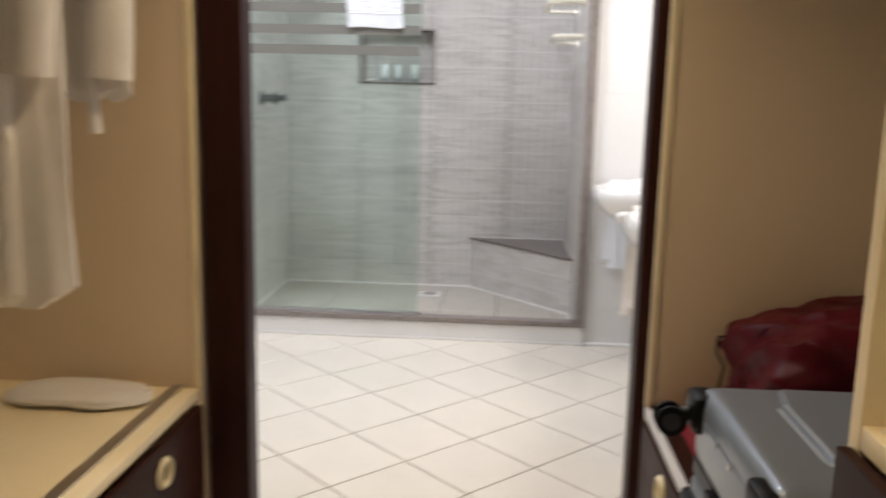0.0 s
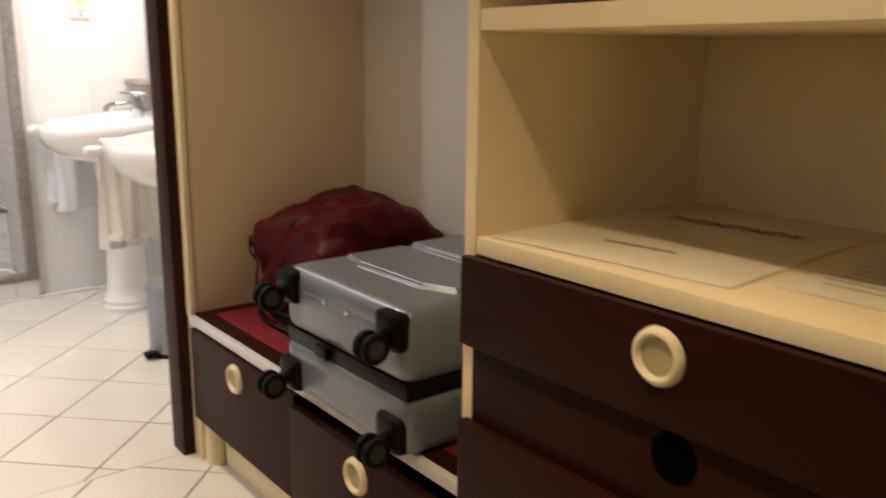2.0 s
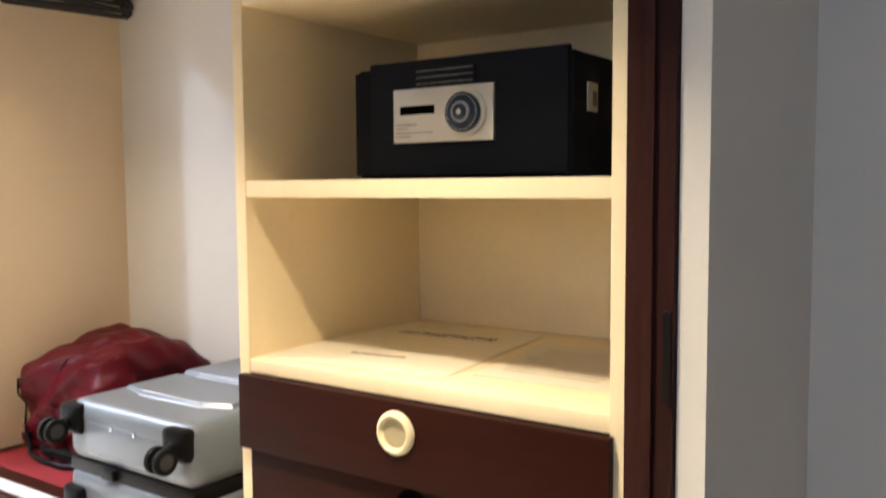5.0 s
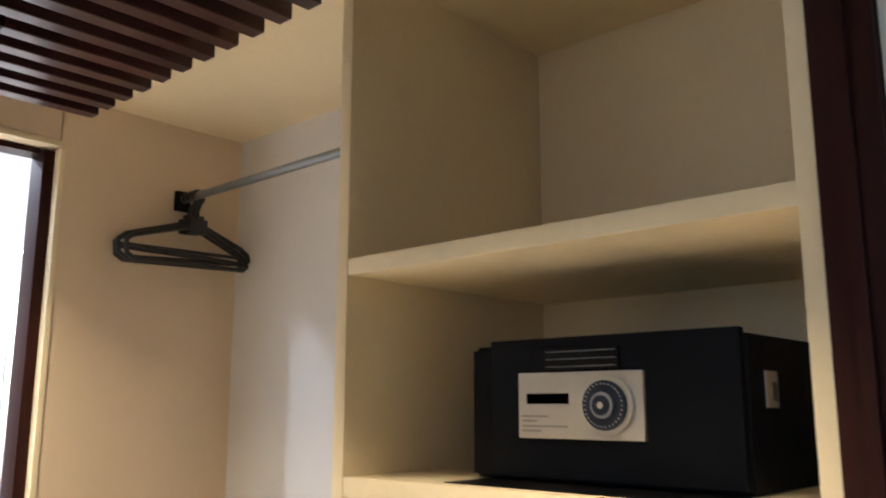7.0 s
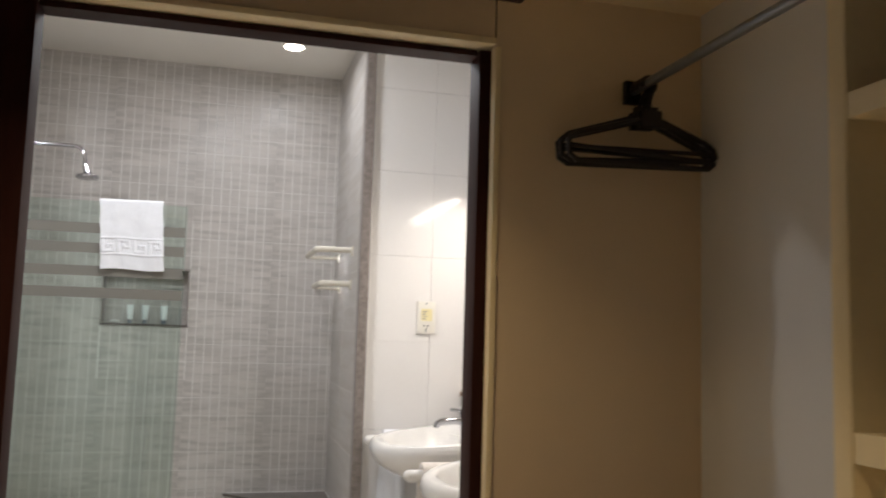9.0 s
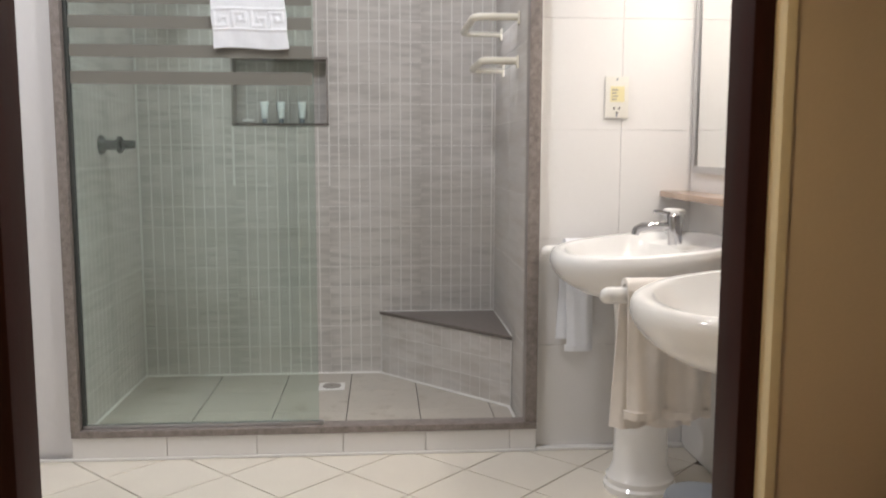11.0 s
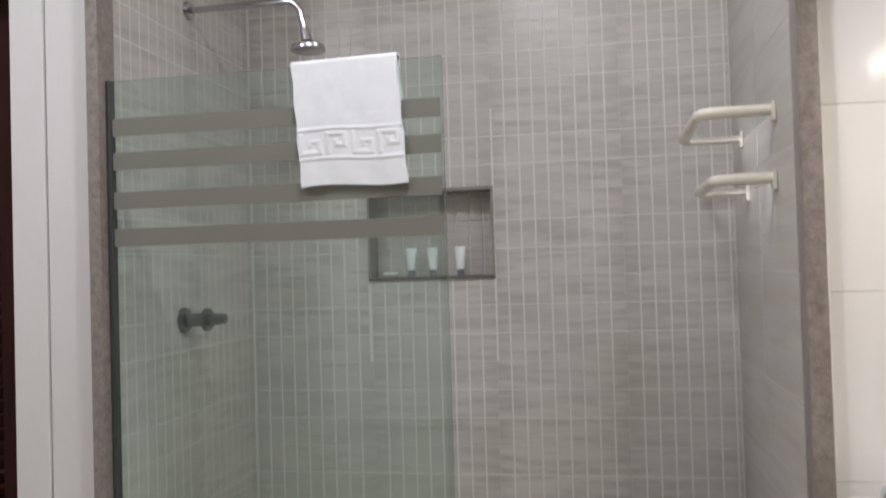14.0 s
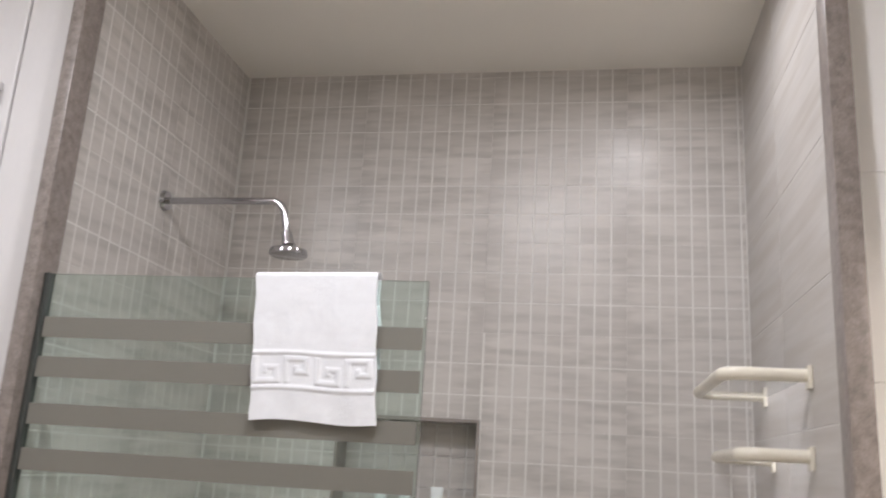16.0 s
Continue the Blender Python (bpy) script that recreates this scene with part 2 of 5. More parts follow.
GLASSGREEN = glassy("green_glass", (0.77, 0.88, 0.83))
CLEARGLASS = glassy("clear_glass", (0.95, 0.97, 0.97))
MIRRORMAT = material("mirror_silver", (0.90, 0.91, 0.90), 0.015, metal=1.0, vary=0.0, bump=0)
TUBEMAT = material("white_tube", (0.80, 0.84, 0.84), 0.4, bump=0)
WOVEN = material("woven_brown_fibre", (0.30, 0.17, 0.08), 0.8, grain=60, vary=0.5, fine=300, bump=0.5, stretch=(1, 1, 3))
LEDGESTONE = material("beige_brown_marble", (0.42, 0.29, 0.21), 0.2, grain=9, vary=0.3, fine=90, bump=0.02)
HANGERMAT = material("black_hanger_plastic", (0.014, 0.012, 0.011), 0.32, bump=0)
RODMAT = material("grey_steel_rod", (0.33, 0.35, 0.37), 0.35, metal=0.9, grain=10, vary=0.08, bump=0)
GLOWDISC = glowing("lamp_disc", (1.0, 0.93, 0.82), 9.0)
GLOWWARM = glowing("warm_lamp_disc", (1.0, 0.86, 0.66), 4.0)
LAMPFRAME = material("matt_black_frame", (0.010, 0.006, 0.006), 0.8, bump=0.02, spec=0.1)
LAMPPANEL = material("pale_lamp_panel", (0.62, 0.58, 0.55), 0.4, bump=0.02)

# ---- mesh helpers ----
BASE = {}


def thing(name, base, label, category, group="", kind=""):
    ob = new(name)
    ob.empty_display_size = 0.05
    ob.location = base
    BASE[ob] = Vector(base)
    return tagged(ob, label, category, group, kind)


def finish(bm, name, mat, smooth=True):
    me = bpy.data.meshes.new(name)
    bmesh.ops.recalc_face_normals(bm, faces=bm.faces)
    bm.to_mesh(me)
    bm.free()
    me.materials.append(mat)
    if smooth:
        me.shade_smooth()
        me.set_sharp_from_angle(angle=radians(38))
    return me


def part(name, bm, mat, parent, label="", smooth=True):
    """One mesh, built in world places, as a child of parent."""
    base = BASE[parent]
    bmesh.ops.translate(bm, verts=bm.verts, vec=-base)
    ob = new(name, finish(bm, name, mat, smooth))
    ob.parent = parent
    BASE[ob] = base
    if label:
        ob["label"] = label
    return ob


def solo(name, bm, mat, label, category, group="", kind="", smooth=True):
    """A thing or a piece of the setting that is one mesh."""
    ob = new(name, finish(bm, name, mat, smooth))
    BASE[ob] = Vector((0, 0, 0))
    return tagged(ob, label, category, group, kind)


def setting(name, bm, mat, label, smooth=False):
    return solo(name, bm, mat, label, "", kind="structure", smooth=smooth)


def box(x0, x1, y0, y1, z0, z1, bevel=0.0, bm=None, segs=2):
    own = bm if bm is not None else bmesh.new()
    made = bmesh.ops.create_cube(own, size=1.0)["verts"]
    m = Matrix.Translation(((x0 + x1) / 2, (y0 + y1) / 2, (z0 + z1) / 2)) @ Matrix.Diagonal((abs(x1 - x0), abs(y1 - y0), abs(z1 - z0), 1))
    bmesh.ops.transform(own, matrix=m, verts=made)
    if bevel:
        edges = list({e for v in made for e in v.link_edges})
        bmesh.ops.bevel(own, geom=edges, offset=bevel, segments=segs, profile=0.7, affect="EDGES")
    return own


def cyl(p0, p1, r0, r1=None, segs=24, bm=None, bevel=0.0):
    own = bm if bm is not None else bmesh.new()
    p0, p1 = Vector(p0), Vector(p1)
    axis = p1 - p0
    made = bmesh.ops.create_cone(own, cap_ends=True, segments=segs, radius1=r0, radius2=r0 if r1 is None else r1, depth=axis.length)["verts"]
    m = Matrix.Translation((p0 + p1) / 2) @ axis.to_track_quat("Z", "Y").to_matrix().to_4x4()
    bmesh.ops.transform(own, matrix=m, verts=made)
    if bevel:
        rims = [e for e in {e for v in made for e in v.link_edges} if len(e.link_faces) == 2 and any(len(f.verts) > 4 for f in e.link_faces)]
        bmesh.ops.bevel(own, geom=rims, offset=bevel, segments=2, profile=0.7, affect="EDGES")
    return own


def sweep(points, radius, segs=10, bm=None, closed=False):
    """A round tube along points."""
    own = bm if bm is not None else bmesh.new()
    pts = [Vector(p) for p in points]
    rings, n = [], len(pts)
    side = None
    for i, p in enumerate(pts):
        a = pts[(i - 1) % n] if closed or i else p
        b = pts[(i + 1) % n] if closed or i < n - 1 else p
        ahead = (b - a).normalized()
        if side is None:
            side = ahead.orthogonal().normalized()
        side = (side - ahead * side.dot(ahead)).normalized()
        up = ahead.cross(side)
        rings.append([own.verts.new(p + radius * (math.cos(k * math.tau / segs) * side + math.sin(k * math.tau / segs) * up)) for k in range(segs)])
    for i in range(n if closed else n - 1):
        a, b = rings[i], rings[(i + 1) % n]
        for k in range(segs):
            own.faces.new((a[k], a[(k + 1) % segs], b[(k + 1) % segs], b[k]))
    if not closed:
        own.faces.new(rings[0][::-1])
        own.faces.new(rings[-1])
    return own


def arc(centre, u, v, radius, a0, a1, steps):
    c, u, v = Vector(centre), Vector(u), Vector(v)
    return [c + radius * (math.cos(radians(a0 + (a1 - a0) * k / steps)) * u + math.sin(radians(a0 + (a1 - a0) * k / steps)) * v) for k in range(steps + 1)]


def lathe(profile, centre, segs=40, bm=None, sx=1.0, sy=1.0, closed=False):
    """Turns (radius, height) pairs about the vertical through centre."""
    own = bm if bm is not None else bmesh.new()
    cx, cy, cz = centre
    rings = [[own.verts.new((cx + sx * r * math.cos(k * math.tau / segs), cy + sy * r * math.sin(k * math.tau / segs), cz + h)) for k in range(segs)] for r, h in profile]
    for a, b in zip(rings, rings[1:] + rings[:1] if closed else rings[1:]):
        for k in range(segs):
            own.faces.new((a[k], a[(k + 1) % segs], b[(k + 1) % segs], b[k]))
    if not closed:
        own.faces.new(rings[0][::-1])
        own.faces.new(rings[-1])
    return own


def prism(outline, z0, z1, bm=None):
    """An upright prism on a flat outline of (x, y)."""
    own = bm if bm is not None else bmesh.new()
    low = [own.verts.new((x, y, z0)) for x, y in outline]
    top = [own.verts.new((x, y, z1)) for x, y in outline]
    own.faces.new(low[::-1])
    own.faces.new(top)
    for k in range(len(outline)):
        j = (k + 1) % len(outline)
        own.faces.new((low[k], low[j], top[j], top[k]))
    return own


def cloth(p00, u, v, nu, nv, wave, thick, bm=None):
    """A hanging sheet from corner p00 along u (across) and v (down), with folds wave(s, t) along its normal, and a thickness."""
    own = bm if bm is not None else bmesh.new()
    p00, u, v = Vector(p00), Vector(u), Vector(v)
    out = u.cross(v).normalized()
    sides = []
    for off in (0, thick):
        sides.append([[own.verts.new(p00 + u * (i / nu) + v * (j / nv) + out * (wave(i / nu, j / nv) + off)) for i in range(nu + 1)] for j in range(nv + 1)])
    for grid, flip in ((sides[0], False), (sides[1], True)):
        for j in range(nv):
            for i in range(nu):
                f = (grid[j][i], grid[j][i + 1], grid[j + 1][i + 1], grid[j + 1][i])
                own.faces.new(f[::-1] if flip else f)
    a, b = sides
    rim = [(0, i) for i in range(nu)] + [(j, nu) for j in range(nv)] + [(nv, i) for i in range(nu, 0, -1)] + [(j, 0) for j in range(nv, 0, -1)]
    for k in range(len(rim)):
        (j0, i0), (j1, i1) = rim[k], rim[(k + 1) % len(rim)]
        own.faces.new((a[j0][i0], b[j0][i0], b[j1][i1], a[j1][i1]))
    return own


# ---- the setting: corridor, wardrobes' shells, bathroom, bedroom ----
setting("floor", box(-3.2, 0.9, ROOM_Y - 0.1, Y_BACK + 0.2, -0.12, -0.004), GROUT, "brown grouted floor bed under the tiles")
setting("bedroom_floor", box(-3.15, 0.75, ROOM_Y, -2.36, -0.004, 0.0), BEDFLOOR, "plain brown bedroom floor")
# right wardrobe back wall and end wall
setting("wall_wardrobe_right", box(BACK_R, BACK_R + 0.10, -2.173, 0.06, 0, CEIL_C), PLASTER, "off-white plaster wall behind the open wardrobe")
setting("wall_bathroom_right_end", box(0.0, BACK_R, 0.0, 0.06, 0, CEIL_C), PANEL, "beige painted end wall of the open wardrobe")
setting("wall_bath_side_right", box(0.02, X_BR, 0.062, 0.11, 0, CEIL_B), PLASTER, "white bathroom wall beside the doorway")
setting("wall_bathroom_left_end", box(BACK_L, FRONT_L, 0.0, 0.06, 0, CEIL_C), PANEL, "beige painted end wall of the other wardrobe")
setting("wall_bath_side_left", box(X_BL, FRONT_L - 0.0, 0.062, 0.11, 0, CEIL_B), PLASTER, "white bathroom wall beside the doorway")
setting("wall_door_head", box(FRONT_L - 0.01, 0.0, 0.045, 0.11, DOOR_H + 0.03, CEIL_B), PLASTER, "wall above the bathroom doorway")
setting("wall_wardrobe_left", box(BACK_L - 0.1, BACK_L, -1.95, 0.06, 0, CEIL_C), PLASTER, "off-white wall behind the left wardrobe")
setting("wall_left_wardrobe_end", box(BACK_L - 0.1, FRONT_L - 0.02, -2.05, -1.95, 0, CEIL_C), PLASTER, "plain end wall of the left wardrobe")
# pilaster and bedroom walls
setting("wall_pilaster", box(0.0, 0.70, -2.178, -2.136, 0, CEIL_C), PLASTER, "narrow off-white plaster pilaster beside the wardrobe")
setting("wall_bedroom_right", box(0.70, 0.80, ROOM_Y, -2.173, 0, CEIL_C), PLASTER, "off-white bedroom wall in cool daylight")
setting("wall_bedroom_return", box(-3.1, BACK_L - 0.1, -2.05, -1.95, 0, CEIL_C), PLASTER, "off-white bedroom return wall")
setting("wall_bedroom_far", box(-3.1, 0.8, ROOM_Y - 0.1, ROOM_Y, 0, CEIL_C), PLASTER, "off-white bedroom wall")
side = box(-3.2, -3.1, ROOM_Y, -3.35, 0, CEIL_C)
box(-3.2, -3.1, -2.25, -1.95, 0, CEIL_C, bm=side)
box(-3.2, -3.1, -3.35, -2.25, 0, 0.7, bm=side)
box(-3.2, -3.1, -3.35, -2.25, 2.2, CEIL_C, bm=side)
setting("wall_bedroom_left", side, PLASTER, "off-white bedroom wall with a window opening")
setting("ceiling_corridor", box(-3.2, 0.8, ROOM_Y - 0.1, 0.045, CEIL_C, CEIL_C + 0.1), CEILING, "plain painted ceiling above the corridor")
setting("ceiling_wardrobe", box(0.012, BACK_R, -2.136, 0.0, 2.25, 2.27), CREAM, "cream ceiling board of the open wardrobe")
# out of view; added to close the space above the slats against light
setting("wall_wardrobe_fascia", box(0.0, 0.011, -2.134, -0.001, 2.225, CEIL_C - 0.002), PANEL, "unseen beige board added above the open wardrobe to close off light")
# bathroom shell
setting("wall_bathroom_right", box(X_BR + 0.006, X_BR + 0.12, 0.05, 2.24, 0, CEIL_B), TILEGROUT, "white tiled bathroom wall behind the basins")
setting("wall_bathroom_far_right", box(0.046, X_BR + 0.006, Y_SH + 0.006, Y_SH + 0.12, 0, CEIL_B), TILEGROUT, "white tiled wall beside the shower")
setting("wall_bathroom_left", box(X_BL - 0.1, X_BL, 0.05, 2.3, 0, CEIL_B), PLASTER, "white bathroom side wall")
setting("ceiling_bathroom", box(-3.2, 0.8, 0.11, Y_BACK + 0.15, CEIL_B, CEIL_B + 0.1), CEILING, "warm white painted bathroom ceiling")
setting("wall_shower_back_left", box(X_SHL - 0.1, -1.315, Y_BACK + 0.0010, Y_BACK + 0.14, 0, CEIL_B), MOSAICBED, "taupe mosaic tiled back wall of the shower")
bk = box(-0.842, 0.1, Y_BACK + 0.0010, Y_BACK + 0.14, 0, CEIL_B)
box(-1.315, -0.842, Y_BACK + 0.0010, Y_BACK + 0.14, 0, 1.348, bm=bk)
box(-1.315, -0.842, Y_BACK + 0.0010, Y_BACK + 0.14, 1.676, CEIL_B, bm=bk)
box(-1.315, -0.842, Y_BACK + 0.11, Y_BACK + 0.14, 1.348, 1.676, bm=bk)
wall_back = setting("wall_shower_back", bk, MOSAICBED, "taupe mosaic tiled back wall of the shower with a niche")
wall_shl = setting("wall_shower_left", box(X_SHL - 0.1, X_SHL - 0.0010, Y_SH + 0.02, Y_BACK, 0, CEIL_B), MOSAICBED, "taupe mosaic tiled side wall of the shower")
wall_shr = setting("wall_shower_right", box(X_SHR + 0.0010, 0.046, Y_SH + 0.02, Y_BACK, 0, CEIL_B), MOSAICBED, "taupe mosaic tiled side wall of the shower")
shower_bed = setting("floor_shower", box(X_SHL, X_SHR, Y_SH + 0.03, Y_BACK, -0.003, 0.056), DARKGROUT, "shower floor bed with dark joints")
# pillar and door wall beside the shower
setting("wall_pillar", box(-1.935, -1.79, 2.115, 2.30, 0, CEIL_B), WHITE_WOOD, "white painted pillar beside the shower")
setting("wall_above_side_door", box(X_BL, -1.935, 2.13, 2.30, 2.376, CEIL_B), PLASTER, "white wall above the side door")
setting("wall_beside_side_door", box(X_BL, -2.86, 2.13, 2.30, 0, 2.376), PLASTER, "white wall beside the side door")
setting("trim_side_door_jamb", box(-2.042, -1.938, 2.108, 2.27, 0, CEIL_B - 0.002, bevel=0.006), WHITE_WOOD, "white painted door casing with a fine crack")
setting("trim_side_door_cornice", box(-2.95, -1.965, 2.030, 2.107, 2.377, 2.40, bevel=0.006), WHITE_WOOD, "white painted cornice over the side door")
setting("wall_side_door_lintel", box(-2.86, -2.043, 2.14, 2.27, 2.2, 2.376), WHITE_WOOD, "white lintel of the side door")
setting("trim_side_door_head", box(-2.90, -2.010, 2.045, 2.107, 2.20, 2.375, bevel=0.008), WHITE_WOOD, "white painted head casing of the side door")

# ---- dark posts and head of the bathroom doorway ----
door_frame = thing("door_frame", (-0.56, 0.08, 0), "dark varnished wooden frame of the bathroom doorway", "door frame", kind="structure")
part("post", box(-0.035, 0.022, 0.03, 0.118, 0, DOOR_H, bevel=0.006), DARKWOOD, door_frame)
part("post", box(-1.222, -1.105, 0.03, 0.118, 0, DOOR_H, bevel=0.006), DARKWOOD, door_frame)
part("head_rail", box(-1.104, -0.036, 0.05, 0.118, DOOR_H - 0.012, DOOR_H + 0.004), DARKWOOD, door_frame)
part("edge_strip", box(-0.004, 0.012, -0.006, 0.0295, 0.441, DOOR_H, bevel=0.002), CREAM, door_frame, "narrow cream edge strip")
part("edge_strip", box(FRONT_L - 0.012, FRONT_L + 0.004, -0.006, 0.0295, 0.441, DOOR_H, bevel=0.002), CREAM, door_frame, "narrow cream edge strip")
head_board = thing("door_head_board", (-0.58, 0.02, DOOR_H), "beige board above the doorway with a moulded lower edge", "door head", kind="structure")
part("board", box(FRONT_L + 0.004, -0.004, 0.0, 0.044, DOOR_H + 0.026, CEIL_C - 0.002), PANEL, head_board)
part("moulding", box(FRONT_L + 0.001, -0.001, -0.006, 0.125, DOOR_H + 0.006, DOOR_H + 0.024, bevel=0.004), CREAM, head_board, "cream moulding")
post_t = thing("closet_door_post", (0.0, -2.09, 0), "dark varnished post with a latch plate at the wardrobe's end", "post", kind="structure")
part("post", box(-0.012, 0.05, -2.134, -2.060, 0, 2.249, bevel=0.008), DARKWOOD, post_t)
part("bead", box(-0.022, -0.012, -2.106, -2.090, 0, 2.249, bevel=0.004), DARKWOOD, post_t)
part("latch_plate", box(-0.0155, -0.0125, -2.130, -2.120, 0.93, 1.06), BLACKPLASTIC, post_t, "black latch plate")

# ---- slatted ceiling with its lamp panels ----
slats = thing("slatted_ceiling", (-0.58, -1.0, 2.14), "dark varnished slatted ceiling grid over the corridor", "ceiling grid", kind="structure")
PANELS = [(-0.74, -0.425, -0.555, -0.215), (-0.78, -0.465, -1.92, -1.58)]
SLAT_Y = [-0.190 - 0.0945 * k for k in range(21)]
for sy in SLAT_Y:
    cuts = [(FRONT_L + 0.005, 0.006)]
    for px0, px1, py0, py1 in PANELS:
        if py0 - 0.05 < sy < py1 + 0.012:
            cuts = [(FRONT_L + 0.005, px0 - 0.045), (px1 + 0.045, 0.006)]
    for sx0, sx1 in cuts:
        part("slat", box(sx0, sx1, sy - 0.021, sy + 0.021, 2.143, 2.190, bevel=0.002, segs=1), SLATWOOD, slats, smooth=False)
for px0, px1, py0, py1 in PANELS:
    fr = box(px0 - 0.045, px0, py0 - 0.045, py1 + 0.012, 2.139, 2.195)
    box(px1, px1 + 0.045, py0 - 0.045, py1 + 0.012, 2.139, 2.195, bm=fr)
    box(px0, px1, py0 - 0.045, py0, 2.139, 2.195, bm=fr)
    part("lamp_frame", fr, LAMPFRAME, slats)
for bx in (-0.36, -0.98):
    part("bearer", box(bx - 0.02, bx + 0.02, SLAT_Y[-1] - 0.03, -0.16, 2.192, 2.240), LAMPFRAME, slats)
for (px0, px1, py0, py1), (lx, ly) in zip(PANELS, LAMPS_C):
    dl = thing("ceiling_downlight", (lx, ly, 2.15), "round warm downlight in a pale square panel of the slatted ceiling", "downlight", "corridor downlights")
    part("panel", box(px0 + 0.002, px1 - 0.002, py0 + 0.002, py1 - 0.002, 2.158, 2.168), LAMPPANEL, dl, "pale square panel")
    part("trim_ring", lathe([(0.050, -0.0), (0.052, -0.006), (0.062, -0.006), (0.066, 0.0)], (lx, ly, 2.158), 32, closed=True), CHROME, dl)
    part("lamp_face", cyl((lx, ly, 2.1555), (lx, ly, 2.1575), 0.049, segs=32), GLOWWARM, dl, "glowing lamp face")
    for sx, sy in ((-1, -1), (1, -1), (-1, 1), (1, 1)):
        part("screw", cyl((lx + sx * 0.12, ly + sy * 0.125, 2.1545), (lx + sx * 0.12, ly + sy * 0.125, 2.1579), 0.006, segs=10), DARKGROUT, dl)


# ---- right wardrobe: bench unit and tower ----
def ring_handle(y, z, x, parent):
    """A round ivory finger pull, sunk in the middle."""
    r = part("ring_handle", ring_mesh(x, y, z), RINGPLASTIC, parent, "round ivory plastic finger pull")
    part("ring_cup", cyl((x - 0.003, y, z), (x + 0.001, y, z), 0.0275, segs=28), RINGINNER, r)
    return r


def ring_mesh(x, y, z):
    bm = bmesh.new()
    prof = [(0.026, 0.000), (0.0275, 0.008), (0.031, 0.012), (0.035, 0.011), (0.039, 0.006), (0.040, 0.0)]
    rings = [[bm.verts.new((x - h, y + r * math.cos(k * math.tau / 36), z + r * math.sin(k * math.tau / 36))) for k in range(36)] for r, h in prof]
    for a, b in zip(rings, rings[1:] + rings[:1]):
        for k in range(36):
            bm.faces.new((a[k], a[(k + 1) % 36], b[(k + 1) % 36], b[k]))
    return bm


tower = thing("wardrobe_tower", (0.3, -1.64, 0), "cream laminate wardrobe tower with open shelves over brown drawers", "wardrobe")
part("side_panel", box(0.0, BACK_R - 0.002, -1.256, -1.228, 0, 2.249, bevel=0.002), CREAM, tower)
part("side_panel", box(0.0, BACK_R - 0.002, -2.058, -2.034, 0, 2.249, bevel=0.002), CREAM, tower)
part("back_panel", box(BACK_R - 0.016, BACK_R - 0.003, -2.034, -1.256, 0.10, 2.249), CREAM, tower)
for z0, z1 in ((0.866, 0.895), (1.219, 1.252), (1.594, 1.624), (2.19, 2.215)):
    part("shelf", box(0.001, BACK_R - 0.016, -2.034, -1.256, z0, z1, bevel=0.003), CREAM, tower)
part("plinth", box(0.045, 0.065, -2.034, -1.256, 0.0, 0.10), CREAM, tower)
# unseen black sheet added so the gaps between drawers read as shaded
part("inner_panel", box(0.30, 0.315, -2.034, -1.256, 0.1, 0.858), VOIDSHADE, tower)


def drawer(name, y0, y1, z0, z1, x, thick, parent, handle=None, mat=None):
    d = part(name, box(x - thick, x, y0, y1, z0, z1, bevel=0.0035), mat or DRAWERWOOD, parent)
    body = box(x, x + 0.25, y0 + 0.03, y1 - 0.03, z0 + 0.02, z1 - 0.02)
    part("drawer_box", body, DRAWERBACK, d)
    if handle:
        ring_handle(handle[0], handle[1], x - thick, d)
    return d


drawer("drawer", -2.042, -1.242, 0.714, 0.864, -0.001, 0.018, tower, (-1.644, 0.809))
recessed = drawer("drawer", -2.032, -1.258, 0.566, 0.713, 0.014, 0.018, tower)
# black disc on the drawer face paints the depth of the hole
part("pull_hole", cyl((-0.0052, -1.667, 0.671), (-0.0042, -1.667, 0.671), 0.036, segs=30), VOIDSHADE, recessed, "flat black disc painting the shade of the missing pull's hole")
drawer("drawer", -2.044, -1.246, 0.404, 0.580, -0.004, 0.020, tower, (-1.643, 0.526))
drawer("drawer", -2.046, -1.230, 0.092, 0.382, -0.003, 0.022, tower, (-1.632, 0.321))

bench = thing("luggage_bench", (0.3, -0.61, 0), "low wardrobe bench with a red carpet inset and two brown drawers", "luggage bench")
part("end_stile", box(0.0, 0.06, -0.022, -0.001, 0, 0.44, bevel=0.003), CREAM, bench)
part("foot", cyl((0.035, -0.055, 0.0), (0.035, -0.055, 0.12), 0.032, segs=20), CREAM, bench, "rounded cream foot")
part("top_board", box(0.0, BACK_R - 0.002, -1.227, -0.001, 0.418, 0.440, bevel=0.004), CREAM, bench)
part("front_rail", box(-0.008, 0.008, -1.227, -0.001, 0.421, 0.447, bevel=0.003), WHITE_WOOD, bench, "pale worn front edge")
bord = box(0.008, 0.052, -1.227, -0.001, 0.440, 0.450)
box(0.052, BACK_R - 0.002, -0.034, -0.001, 0.440, 0.450, bm=bord)
part("border", bord, DRAWERWOOD, bench, "brown wooden border")
part("carpet_inset", box(0.053, BACK_R - 0.004, -1.226, -0.035, 0.440, 0.449), RED_CARPET, bench, "bright red carpet inset")
part("plinth", box(0.045, 0.065, -1.227, -0.09, 0.0, 0.16), CREAM, bench)
# unseen black board added to darken the gaps around the bench drawers
part("back_box", box(0.32, 0.335, -1.22, -0.02, 0.1, 0.417), VOIDSHADE, bench)
drawer("drawer", -0.640, -0.026, 0.145, 0.416, -0.0005, 0.016, bench, (-0.325, 0.356))
